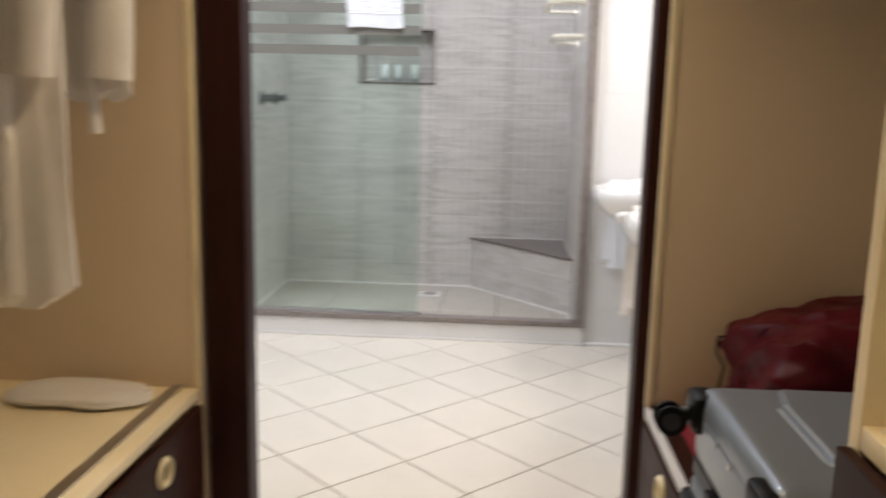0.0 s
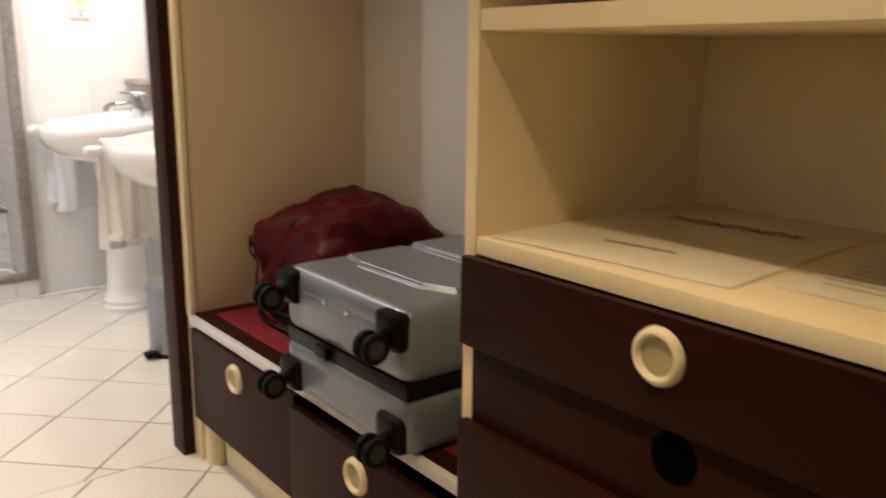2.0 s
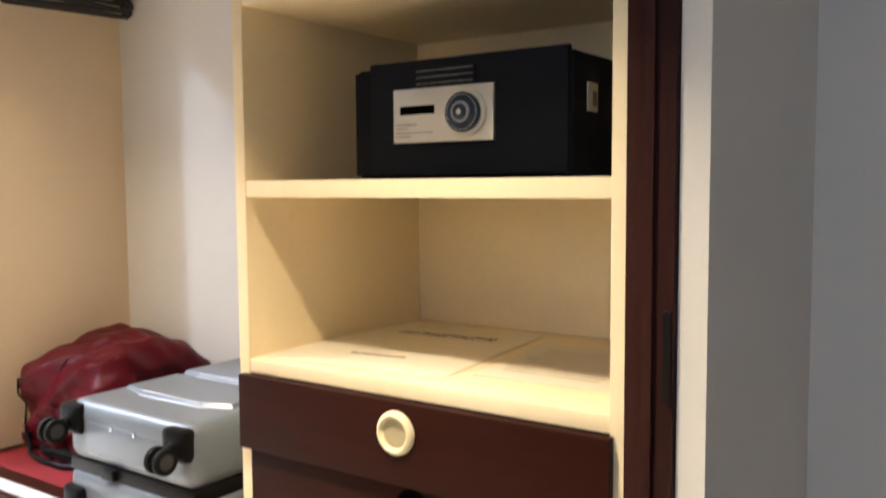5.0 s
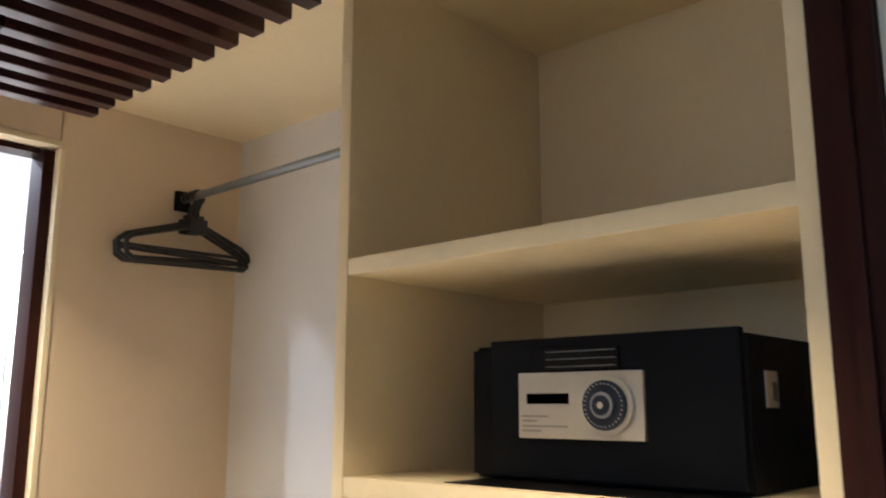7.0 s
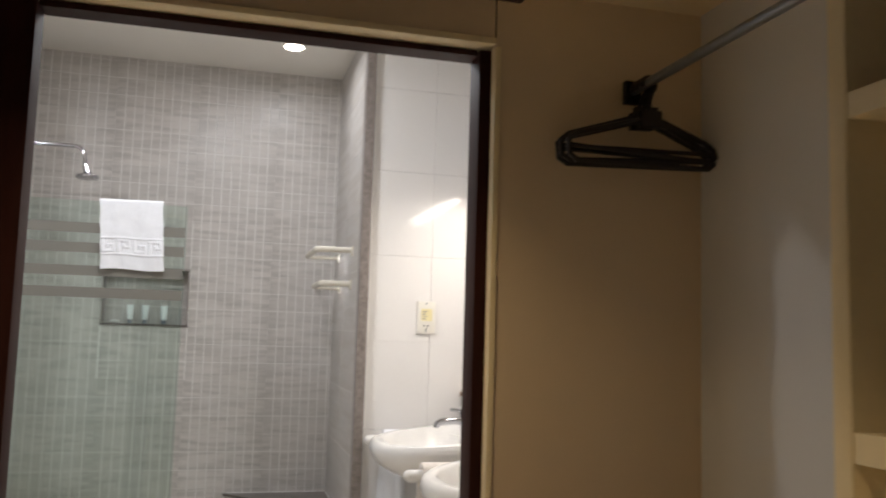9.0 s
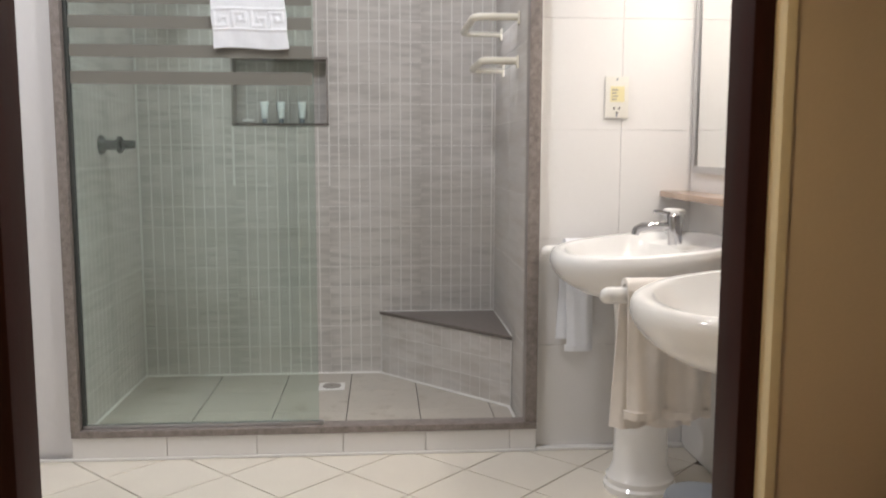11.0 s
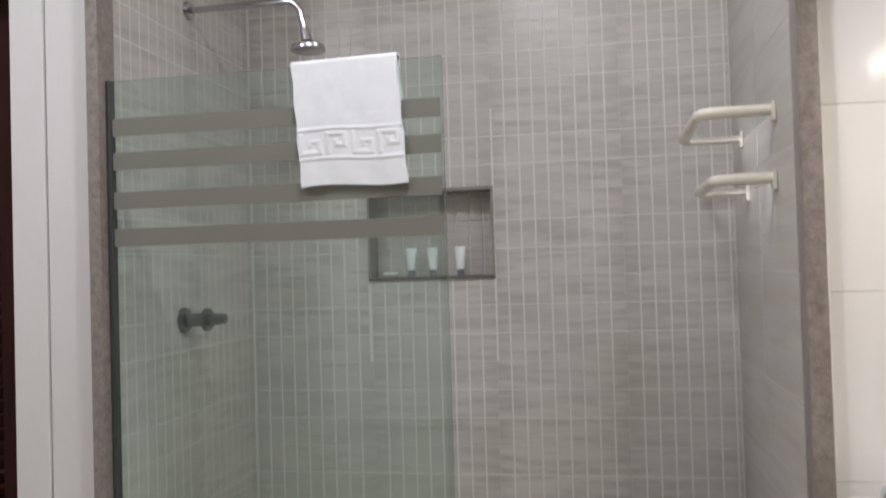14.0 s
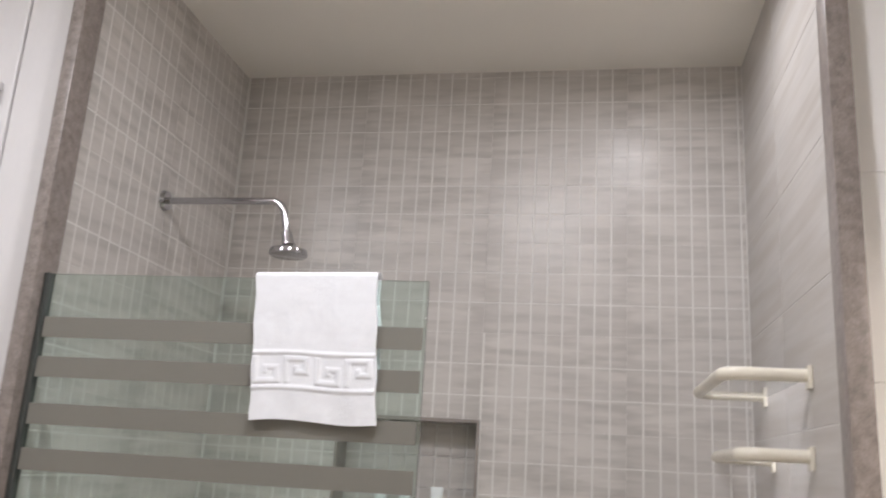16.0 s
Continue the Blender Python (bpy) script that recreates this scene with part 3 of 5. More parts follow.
drawer("drawer", -1.226, -0.650, 0.124, 0.400, -0.012, 0.022, bench, (-0.938, 0.346))
wr_l = thing("wardrobe_bench", (-1.5, -0.95, 0), "low cream wardrobe bench with a steel edge strip and brown drawers", "luggage bench")
part("top_board", box(BACK_L + 0.002, FRONT_L, -1.94, -0.001, 0.412, 0.440, bevel=0.004), CREAM, wr_l)
part("edge_strip", box(FRONT_L - 0.075, FRONT_L - 0.045, -1.94, -0.002, 0.440, 0.446), ALU, wr_l, "grey metal edge strip")
part("plinth", box(FRONT_L - 0.065, FRONT_L - 0.045, -1.94, -0.002, 0, 0.14), CREAM, wr_l)
part("end_stile", box(FRONT_L - 0.06, FRONT_L, -0.022, -0.001, 0, 0.41, bevel=0.003), CREAM, wr_l)


def left_drawer(y0, y1, hy):
    d = part("drawer", box(FRONT_L, FRONT_L + 0.018, y0, y1, 0.13, 0.40, bevel=0.0035), DRAWERWOOD, wr_l)
    bm = ring_mesh(0, hy, 0.330)
    for v in bm.verts:
        v.co.x = FRONT_L + 0.018 - v.co.x
    part("ring_handle", bm, RINGPLASTIC, d, "round ivory plastic finger pull")


left_drawer(-0.63, -0.024, -0.305)
left_drawer(-1.25, -0.64, -0.95)
left_drawer(-1.93, -1.26, -1.60)

# hanging rod, bracket and hangers
rod = thing("hanging_rod", (0.385, -0.6, 2.0), "grey steel hanging rod on black brackets across the wardrobe", "clothes rod")
part("rod", cyl((0.385, -0.012, 2.008), (0.385, -1.227, 2.008), 0.0125, segs=20), RODMAT, rod)
part("bracket", box(0.360, 0.410, -0.020, -0.001, 1.972, 2.035, bevel=0.004), BLACKPLASTIC, rod)
part("bracket", box(0.360, 0.410, -1.2275, -1.209, 1.972, 2.035, bevel=0.004), BLACKPLASTIC, rod)


def hanger(y, yaw, drop):
    h = thing("coat_hanger", (0.385, y, 2.008), "black plastic coat hanger hung on the steel rod by the wall", "hanger", "coat hangers")
    top = arc((0, 0, -0.006), (1, 0, 0), (0, 0, 1), 0.0200, 200, -60, 12) + [Vector((0.0, 0, -0.05)), Vector((0, 0, -0.060 - drop))]
    part("hook", sweep([p + Vector((0.385, y, 2.008)) for p in top], 0.0062, 10), HANGERMAT, h)
    zs = -0.062 - drop
    body = [(-0.008, zs), (0.025, zs - 0.006), (0.165, zs - 0.072), (0.188, zs - 0.092), (0.192, zs - 0.110), (0.176, zs - 0.122),
            (-0.215, zs - 0.118), (-0.236, zs - 0.104), (-0.238, zs - 0.066), (-0.215, zs - 0.050), (-0.035, zs - 0.006)]
    part("body", sweep([(0.385 + x, y, 2.008 + z) for x, z in body], 0.0075, 8, closed=True), HANGERMAT, h)
    part("bar", sweep([(0.385 - 0.232, y, 2.008 + zs - 0.080), (0.385 + 0.180, y, 2.008 + zs - 0.102)], 0.0060, 8), HANGERMAT, h)
    part("neck", box(0.385 - 0.032, 0.385 + 0.032, y - 0.010, y + 0.010, 2.008 + zs - 0.024, 2.008 + zs + 0.022, bevel=0.005), HANGERMAT, h)
    h.rotation_euler = (0, radians((drop - 0.03) * 80 - 2.8), radians(yaw))


hanger(-0.050, 0, 0.03)
hanger(-0.075, -3, 0.02)
hanger(-0.100, 5, 0.035)

# ---- things on the bench and in the tower ----
def soft_panel(outline, z0, z1, slope):
    """A low raised panel with sloping sides."""
    bm = bmesh.new()
    mid = sum((Vector(p) for p in outline), Vector((0, 0))) / len(outline)
    low = [bm.verts.new((x, y, z0)) for x, y in outline]
    high = []
    for x, y in outline:
        d = (mid - Vector((x, y))).normalized() * slope * 1.4
        high.append(bm.verts.new((x + d.x, y + d.y, z1)))
    n = len(outline)
    for k in range(n):
        bm.faces.new((low[k], low[(k + 1) % n], high[(k + 1) % n], high[k]))
    bm.faces.new(high)
    bm.faces.new(low[::-1])
    return bm


case = thing("suitcase", (0.32, -0.83, 0.449), "grey ribbed hard-shell suitcase lying flat with its wheels outwards", "suitcase")
CX0, CX1, CY0, CY1, CZ0, CZ1 = -0.038, 0.535, -1.118, -0.655, 0.453, 0.738
CZM = 0.580
part("upper_shell", box(CX0, CX1, CY0, CY1, CZM + 0.011, CZ1, bevel=0.052, segs=7), CASEMAT, case)
part("lower_shell", box(CX0, CX1, CY0, CY1, CZ0, CZM - 0.011, bevel=0.036, segs=5), CASEMAT, case)
part("zip_band", box(CX0 + 0.004, CX1 - 0.004, CY0 + 0.004, CY1 - 0.004, CZM - 0.017, CZM + 0.017, bevel=0.008), BLACKPLASTIC, case, "black zip band")
outline_a = [(0.098, -0.690), (0.078, -0.790), (0.078, -1.000), (0.112, -1.078), (0.250, -1.078), (0.255, -0.940), (0.255, -0.690)]
part("raised_panel", soft_panel(outline_a, CZ1 - 0.002, CZ1 + 0.009, 0.010), CASEMAT, case)
part("raised_panel", soft_panel([(0.275, -0.690), (0.272, -0.930), (0.290, -1.078), (0.490, -1.078), (0.490, -0.690)], CZ1 - 0.002, CZ1 + 0.013, 0.010), CASEMAT, case)
# thin pale tubes paint the highlights on the pressed ribs
for off in (0.0, 0.011):
    part("rib_line", sweep([(0.072 + off, -0.785, CZ1 + 0.001 + off * 0.7), (0.072 + off, -1.000, CZ1 + 0.001 + off * 0.7)], 0.0022, 6), CASEGLINT, case, "pale line painting the highlight along a pressed rib")
    part("rib_line", sweep([(0.258 + off, -0.770, CZ1 + 0.008 + off * 0.4), (0.256 + off, -0.935, CZ1 + 0.008 + off * 0.4)], 0.0022, 6), CASEGLINT, case, "pale line painting the highlight along a pressed rib")
part("rib_line", sweep([(0.072, -1.000, CZ1 + 0.001), (0.106, -1.080, CZ1 + 0.001)], 0.0018, 6), CASEGLINT, case, "pale line painting the highlight along a pressed rib")
part("rib_line", sweep([(CX0 - 0.0005, -0.745, CZM + 0.038), (CX0 - 0.0005, -1.000, CZM + 0.038)], 0.0016, 6), CASEGLINT, case, "pale line painting the highlight along a pressed rib")
part("face_panel", box(CX0 - 0.004, CX0 + 0.01, CY0 + 0.085, CY1 - 0.085, CZM + 0.04, CZ1 - 0.045, bevel=0.004), CASEMAT, case)
for ry in (-0.84, -0.925):
    part("rivet", cyl((CX0 - 0.007, ry, 0.690), (CX0 + 0.002, ry, 0.690), 0.0045, segs=12), CHROME, case)
part("carry_handle", sweep([(0.23, CY0 + 0.004, CZM + 0.05), (0.235, CY0 - 0.018, CZM + 0.05), (0.265, CY0 - 0.024, CZM + 0.05), (0.36, CY0 - 0.024, CZM + 0.05),
                            (0.39, CY0 - 0.018, CZM + 0.05), (0.395, CY0 + 0.004, CZM + 0.05)], 0.009, 10), BLACKPLASTIC, case, "black carry handle")
for wy, wz in ((-0.685, 0.690), (-1.070, 0.690), (-0.685, 0.490), (-1.070, 0.490)):
    s = 1 if wy > -0.8 else -1
    hb = part("wheel_housing", box(CX0 - 0.016, CX0 + 0.045, wy - 0.040, wy + 0.040, wz - 0.034, wz + 0.040, bevel=0.024, segs=4), BLACKPLASTIC, case)
    part("axle", cyl((CX0 - 0.050, wy + s * 0.008, wz - 0.012), (CX0 - 0.010, wy, wz), 0.013, segs=14), BLACKPLASTIC, hb)
    for off in (-0.017, 0.010):
        part("wheel", cyl((CX0 - 0.048, wy + s * 0.008 + off, wz - 0.018), (CX0 - 0.048, wy + s * 0.008 + off + 0.012, wz - 0.018), 0.029, segs=24, bevel=0.004), RUBBER, hb)
        part("hub", cyl((CX0 - 0.048, wy + s * 0.008 + off - 0.0006, wz - 0.018), (CX0 - 0.048, wy + s * 0.008 + off + 0.0126, wz - 0.018), 0.017, segs=20), HUBMAT, hb, "dark grey hub")

part("zip_slider", box(CX0 - 0.010, CX0 + 0.010, -0.845, -0.800, CZM - 0.012, CZM + 0.014, bevel=0.005), BLACKPLASTIC, case, "black zip slider")
bag = thing("duffel_bag", (0.28, -0.29, 0.449), "crumpled maroon nylon bag lying against the wardrobe wall", "bag")


def lump(cx, cy, cz, rx, ry, rz, seed, rough, power=2.6, segs=40, rows=24):
    bm = bmesh.new()
    bmesh.ops.create_uvsphere(bm, u_segments=segs, v_segments=rows, radius=1.0)
    for v in bm.verts:
        p = v.co.copy()
        k = (abs(p.x) ** power + abs(p.y) ** power + abs(p.z) ** power) ** (-1 / power)
        p *= k
        n = noise.noise(p * 1.7 + Vector((seed, 0, 0))) * rough + noise.noise(p * 4.5 + Vector((0, seed, 0))) * rough * 0.45
        p *= 1 + n
        v.co = Vector((cx + rx * p.x, cy + ry * p.y, max(cz + rz * p.z, 0.450)))
    return bm


def along(x, points):
    """Straight steps between the given heights."""
    for (a, p), (b, q) in zip(points, points[1:]):
        if x <= b:
            return p + (q - p) * max(0.0, x - a) / (b - a)
    return points[-1][1]


PROFILE = [(-1.0, 0.90), (-0.72, 0.93), (-0.45, 0.95), (-0.18, 1.04), (0.30, 1.06), (0.85, 0.96), (1.15, 0.86), (1.35, 0.74)]
bb = lump(0.372, -0.262, 0.612, 0.215, 0.228, 0.170, 3.1, 0.05, 6.0, 120, 80)
for v in bb.verts:
    s = (v.co.x - 0.372) / 0.215 - 0.35 * (v.co.y + 0.262) / 0.228
    high = (v.co.z - 0.45) / 0.33
    v.co.z = 0.45 + (v.co.z - 0.45) * along(s, PROFILE)
    fold = abs(noise.noise(Vector((v.co.x * 6, v.co.y * 6 + v.co.z * 7, 2.0)))) + 0.16 * abs(noise.noise(v.co * 13))
    front = max(0.0, min(1.0, (0.42 - v.co.x - 0.4 * (v.co.y + 0.24)) / 0.2))
    push = (0.060 * fold - 0.015) * front
    ray = math.atan2(v.co.z - 0.58, v.co.x - 0.12)
    push += 0.012 * abs(math.sin(ray * 6 + 3 * noise.noise(v.co * 5))) * min(1.0, 1.4 * high) * front
    sag = 0.035 * max(0.0, 0.5 - high) * (1 if v.co.y < -0.3 else 0)
    v.co.x += 0.7 * push
    v.co.y += 0.7 * push * (1 if v.co.y < -0.25 else 0) + sag
    v.co.z -= 0.030 * fold * high
skin = [v.co.copy() for v in bb.verts]


def on_bag(y, z):
    """A point on the front of the bag at y and z."""
    near = [p.x for p in skin if abs(p.y - y) < 0.025 and abs(p.z - z) < 0.025]
    return Vector(((min(near) if near else 0.22) - 0.004, y, z))


part("body", bb, BAGMAT, bag)
part("strap", sweep([on_bag(-0.130, 0.52), on_bag(-0.130, 0.49), (0.145, -0.15, 0.462), (0.13, -0.22, 0.460), (0.13, -0.34, 0.460), (0.18, -0.44, 0.460)], 0.0075, 10), BLACKPLASTIC, bag, "black strap")
part("loop", sweep([on_bag(-0.100, 0.650), on_bag(-0.095, 0.660) + Vector((0.004, 0, 0.014)), on_bag(-0.115, 0.660) + Vector((0.014, 0, 0.020)), on_bag(-0.140, 0.655) + Vector((0.016, 0, 0.012))], 0.004, 8), BLACKPLASTIC, bag, "short black hanging loop")
part("cord", sweep([on_bag(-0.100, 0.650), on_bag(-0.095, 0.63), on_bag(-0.105, 0.60), on_bag(-0.120, 0.56), on_bag(-0.115, 0.52), on_bag(-0.13, 0.48)], 0.0030, 6), BLACKPLASTIC, bag, "thin black cord")
pz = on_bag(-0.117, 0.53)
part("zip_pull", box(pz.x - 0.004, pz.x + 0.002, -0.123, -0.111, 0.515, 0.545, bevel=0.002), CHROME, bag, "small metal zip pull")
part("base", lump(0.33, -0.25, 0.47, 0.17, 0.17, 0.035, 7.0, 0.1), BLACKPLASTIC, bag, "dark underside")

safe = thing("room_safe", (0.28, -1.66, 1.248), "black hotel safe with a silver dial plate on the shelf", "safe")
part("body", box(0.1420, 0.4500, -1.905, -1.435, 1.2535, 1.467, bevel=0.006), SAFEMAT, safe)
sdoor = part("door", box(0.1240, 0.1410, -1.902, -1.478, 1.260, 1.474, bevel=0.004), SAFEMAT, safe)
part("hinge_strip", box(0.1280, 0.1410, -1.476, -1.437, 1.260, 1.460, bevel=0.003), SAFEMAT, safe)
plate = part("dial_plate", box(0.1160, 0.1235, -1.762, -1.541, 1.320, 1.420, bevel=0.002), PLATEMAT, sdoor, "brushed silver dial plate")


def disc_x(x0, x1, y, z, r, segs=32, bevel=0.0):
    return cyl((x0, y, z), (x1, y, z), r, segs=segs, bevel=bevel)


part("dial_ring", disc_x(0.1060, 0.1158, -1.707, 1.370, 0.043, 40, 0.002), PLATEMAT, sdoor)
part("dial", disc_x(0.0980, 0.1058, -1.707, 1.370, 0.036, 40, 0.002), DIALMAT, sdoor, "blue-grey combination dial")
part("knob", disc_x(0.0920, 0.0975, -1.707, 1.370, 0.019, 28, 0.002), STEEL, sdoor)
part("knob_centre", disc_x(0.0895, 0.0918, -1.707, 1.370, 0.0145, 24, 0.001), DIALMAT, sdoor)
# pale disc that paints the highlight at the knob's centre
part("knob_dot", disc_x(0.0885, 0.0893, -1.707, 1.370, 0.005, 16), PLATEMAT, sdoor)
for k in range(30):
    a = k * math.tau / 30
    part("dial_tick", box(0.0968, 0.0976, -1.707 + 0.031 * math.cos(a) - 0.001, -1.707 + 0.031 * math.cos(a) + 0.001,
                          1.370 + 0.031 * math.sin(a) - 0.001, 1.370 + 0.031 * math.sin(a) + 0.001), PLATEMAT, sdoor, smooth=False)
part("card_slot", box(0.1145, 0.1158, -1.636, -1.558, 1.372, 1.388), VOIDSHADE, sdoor)
for k, (w, z) in enumerate(((0.05, 1.352), (0.028, 1.345), (0.085, 1.337), (0.035, 1.330))):
    part("small_print", box(0.1148, 0.1158, -1.548 - w, -1.548, z, z + 0.0028), GREYINK, sdoor, smooth=False)
part("name_plate", box(0.1185, 0.1235, -1.722, -1.590, 1.424, 1.456, bevel=0.001), BLACKPLASTIC, sdoor, "dark etched name plate")
for k in range(3):
    part("name_plate_line", box(0.1175, 0.1184, -1.718, -1.594, 1.4275 + 0.0115 * k, 1.4287 + 0.0115 * k), STEEL, sdoor, smooth=False)
part("side_label", box(0.1920, 0.2320, -1.9075, -1.9055, 1.367, 1.417), PLATEMAT, safe, "pale label with a dark square")
part("side_label_mark", box(0.2100, 0.2240, -1.9092, -1.908, 1.376, 1.402), INK, safe)
mat_sheet = solo("felt_mat", box(0.03, 0.45, -1.90, -1.46, 1.2522, 1.2533), BLACKPLASTIC, "thin black mat under the safe", "mat")


def sheet(name, corner, u, v, z, label, waves):
    """A thin bag lying flat: a corner, two sides, and a little unevenness."""
    t = thing(name, (corner[0], corner[1], z), label, "laundry bag", "laundry bags")
    wave = lambda a, b: waves * (0.5 + 0.5 * noise.noise(Vector((a * 4.5, b * 3.5, z * 7)))) + 0.0016
    part("bag_sheet", cloth((corner[0], corner[1], z), (*u, 0), (*v, 0), 24, 24, wave, -0.0015), PAPER, t)
    return t


lb = sheet("laundry_bag", (0.055, -1.690), (0.470, 0.040), (-0.040, 0.415), 0.895, "off-white hotel laundry bag lying flat on the shelf", 0.0022)
WORD = [0.022, 0.006, 0.024, 0.026, 0.026, 0.024, 0.022, 0.016]
wy = -1.345
for k, w in enumerate(WORD):
    bar = box(0.372 + k * 0.003, 0.408 + k * 0.003, wy - 0.004, wy, 0.8990, 0.8994)
    if w > 0.01:
        box(0.372 + k * 0.003, 0.408 + k * 0.003, wy - w, wy - w + 0.004, 0.8990, 0.8994, bm=bar)
        box(0.400 + k * 0.003 - 0.016 * (k % 2), 0.405 + k * 0.003 - 0.016 * (k % 2), wy - w + 0.004, wy - 0.004, 0.8990, 0.8994, bm=bar)
    part("print_bar", bar, INK, lb, smooth=False)
    wy -= w + 0.0105
for k in range(5):
    part("print_line", box(0.138 + 0.003 * k, 0.148 + 0.003 * k, -1.402 - 0.026 * (k + 1), -1.405 - 0.026 * k, 0.8990, 0.8994), GREYINK, lb, smooth=False)
lb2 = sheet("laundry_bag", (0.125, -1.985), (0.335, 0.030), (-0.015, 0.265), 0.895, "off-white printed laundry list lying on the shelf", 0.0016)
for k in range(9):
    part("print_line", box(0.17 + 0.026 * k, 0.176 + 0.026 * k, -1.94, -1.75 + 0.01 * (k % 3), 0.8986, 0.8990), PALEINK, lb2, smooth=False)


# ---- left wardrobe: robes and a folded pillow ----
def robe(cx, cy, z0, z1, wx, wy, seed, label):
    r = thing("bathrobe", (cx, cy, z1), label, "bathrobe", "bathrobes")
    bm = bmesh.new()
    rings, segs, rows = [], 48, 36
    for j in range(rows + 1):
        t = j / rows
        z = z1 + (z0 - z1) * t
        spread = 0.35 + 0.65 * min(1, t * 5) ** 0.7
        spread *= 1.0 + 0.12 * t
        ring = []
        for k in range(segs):
            a = k * math.tau / segs
            fold = 1 + 0.10 * math.sin(a * 7 + seed + 2.5 * t) * min(1, t * 3) + 0.06 * math.sin(a * 13 + seed * 2)
            close = 1.0 if j < rows else 0.75
            ring.append(bm.verts.new((cx + wx * spread * fold * close * math.cos(a), cy + wy * spread * fold * close * math.sin(a), z + 0.008 * math.sin(a * 5 + seed))))
        rings.append(ring)
    for a, b in zip(rings, rings[1:]):
        for k in range(segs):
            bm.faces.new((a[k], a[(k + 1) % segs], b[(k + 1) % segs], b[k]))
    bm.faces.new(rings[0][::-1])
    bm.faces.new(rings[-1])
    part("robe_body", bm, ROBEMAT, r)
    sl = bmesh.new()
    pts = [(cx + wx * 0.75, cy - wy * 0.5, z1 - 0.06), (cx + wx * 1.05, cy - wy * 0.9, z1 - 0.25), (cx + wx * 1.02, cy - wy * 1.0, z1 - 0.50), (cx + wx * 0.95, cy - wy * 0.95, z1 - 0.62)]
    sweep(pts, 0.055, 14, bm=sl)
    part("sleeve", sl, ROBEMAT, r)
    part("belt", sweep([(cx + wx * 1.1, cy - wy * 1.08, z1 - 0.55), (cx + wx * 0.6, cy - wy * 1.15, z1 - 0.57), (cx + wx * 0.7, cy - wy * 1.15, z1 - 0.75)], 0.014, 8), ROBEMAT, r)
    part("hanger_hook", sweep(arc((cx, cy, 1.985), (1, 0, 0), (0, 0, 1), 0.022, 200, -40, 10) + [Vector((cx, cy, 1.93)), Vector((cx, cy, z1 - 0.02))], 0.004, 8), CHROME, r)


robe(-1.555, -0.42, 0.78, 1.90, 0.17, 0.085, 1.0, "long white terry bathrobe hanging from the wardrobe rod")
robe(-1.468, -0.17, 1.23, 1.90, 0.125, 0.055, 4.0, "short white robe folded over a hanger in the wardrobe")
rod_l = thing("hanging_rod", (-1.47, -0.9, 2.0), "grey steel hanging rod above the bathrobes", "clothes rod")
part("rod", cyl((-1.51, -0.001, 2.0), (-1.51, -1.949, 2.0), 0.0125, segs=20), RODMAT, rod_l)
pillow = lump(-1.515, -0.125, 0.456, 0.19, 0.095, 0.020, 2.0, 0.12)
for v in pillow.verts:
    v.co.z = max(v.co.z, 0.4405)
solo("folded_towel", pillow, ROBEMAT, "folded white towel lying on the wardrobe bench", "towel")

# ---- shower: frame, glass, towel, fittings ----
kerb = thing("shower_kerb", (-0.88, 2.11, 0), "low tiled shower kerb with a brown granite capping", "kerb", kind="structure")
part("kerb_core", box(-1.79, 0.045, 2.096, 2.150, 0, 0.094), TILEGROUT, kerb)
kx = [-1.788, -1.425, -1.075, -0.735, -0.405, -0.065, 0.044]
for a, b in zip(kx, kx[1:]):
    part("kerb_tile", box(a + 0.0015, b - 0.0015, 2.088, 2.0955, 0.002, 0.092, bevel=0.001, segs=1), WHITETILE, kerb)
part("capping", box(-1.788, 0.044, 2.078, 2.155, 0.095, 0.122, bevel=0.004), GRANITE, kerb, "brown speckled granite capping")
part("base_joint", box(0.046, X_BR, 2.082, 2.1195, 0.0, 0.012, bevel=0.004), SILICONE, kerb, "white silicone joint along the floor")
part("base_joint", box(-1.935, 0.046, 2.080, 2.094, 0.0, 0.010, bevel=0.003), SILICONE, kerb, "white silicone joint along the floor")
jamb = thing("shower_jamb", (-1.77, 2.12, 0.122), "brown speckled granite jamb strip of the shower opening", "jamb", "shower jambs", kind="structure")
part("strip", box(-1.7885, -1.753, 2.075, 2.155, 0.1225, CEIL_B - 0.002, bevel=0.004), GRANITE, jamb)
jamb_r = thing("shower_jamb", (0.02, 2.12, 0.122), "brown speckled granite jamb strip of the shower opening", "jamb", "shower jambs", kind="structure")
part("strip", box(-0.002, 0.0455, 2.085, 2.155, 0.1225, CEIL_B - 0.002, bevel=0.004), GRANITE, jamb_r)

caulk_rng = random.Random(5)
cz = 0.13
while cz < CEIL_B - 0.1:
    run = caulk_rng.uniform(0.03, 0.16)
    pts = [(0.0475 + caulk_rng.uniform(-0.001, 0.0015), 2.112, cz + run * k / 5) for k in range(6)]
    part("caulk", sweep(pts, caulk_rng.uniform(0.0035, 0.006), 6), SILICONE, jamb_r, "worn white caulk")
    cz += run + caulk_rng.choice((0.0, 0.004, 0.012, 0.035))

screen = thing("shower_screen", (-1.28, 2.12, 0.122), "fixed green-tinted glass shower screen with four frosted bands", "shower screen")
GX0, GX1, GZ1 = -1.749, -0.832, 1.908
pane = part("pane", box(GX0, GX1, 2.116, 2.125, 0.128, GZ1, bevel=0.001, segs=1), GLASSGREEN, screen, smooth=False)
pane.visible_shadow = False
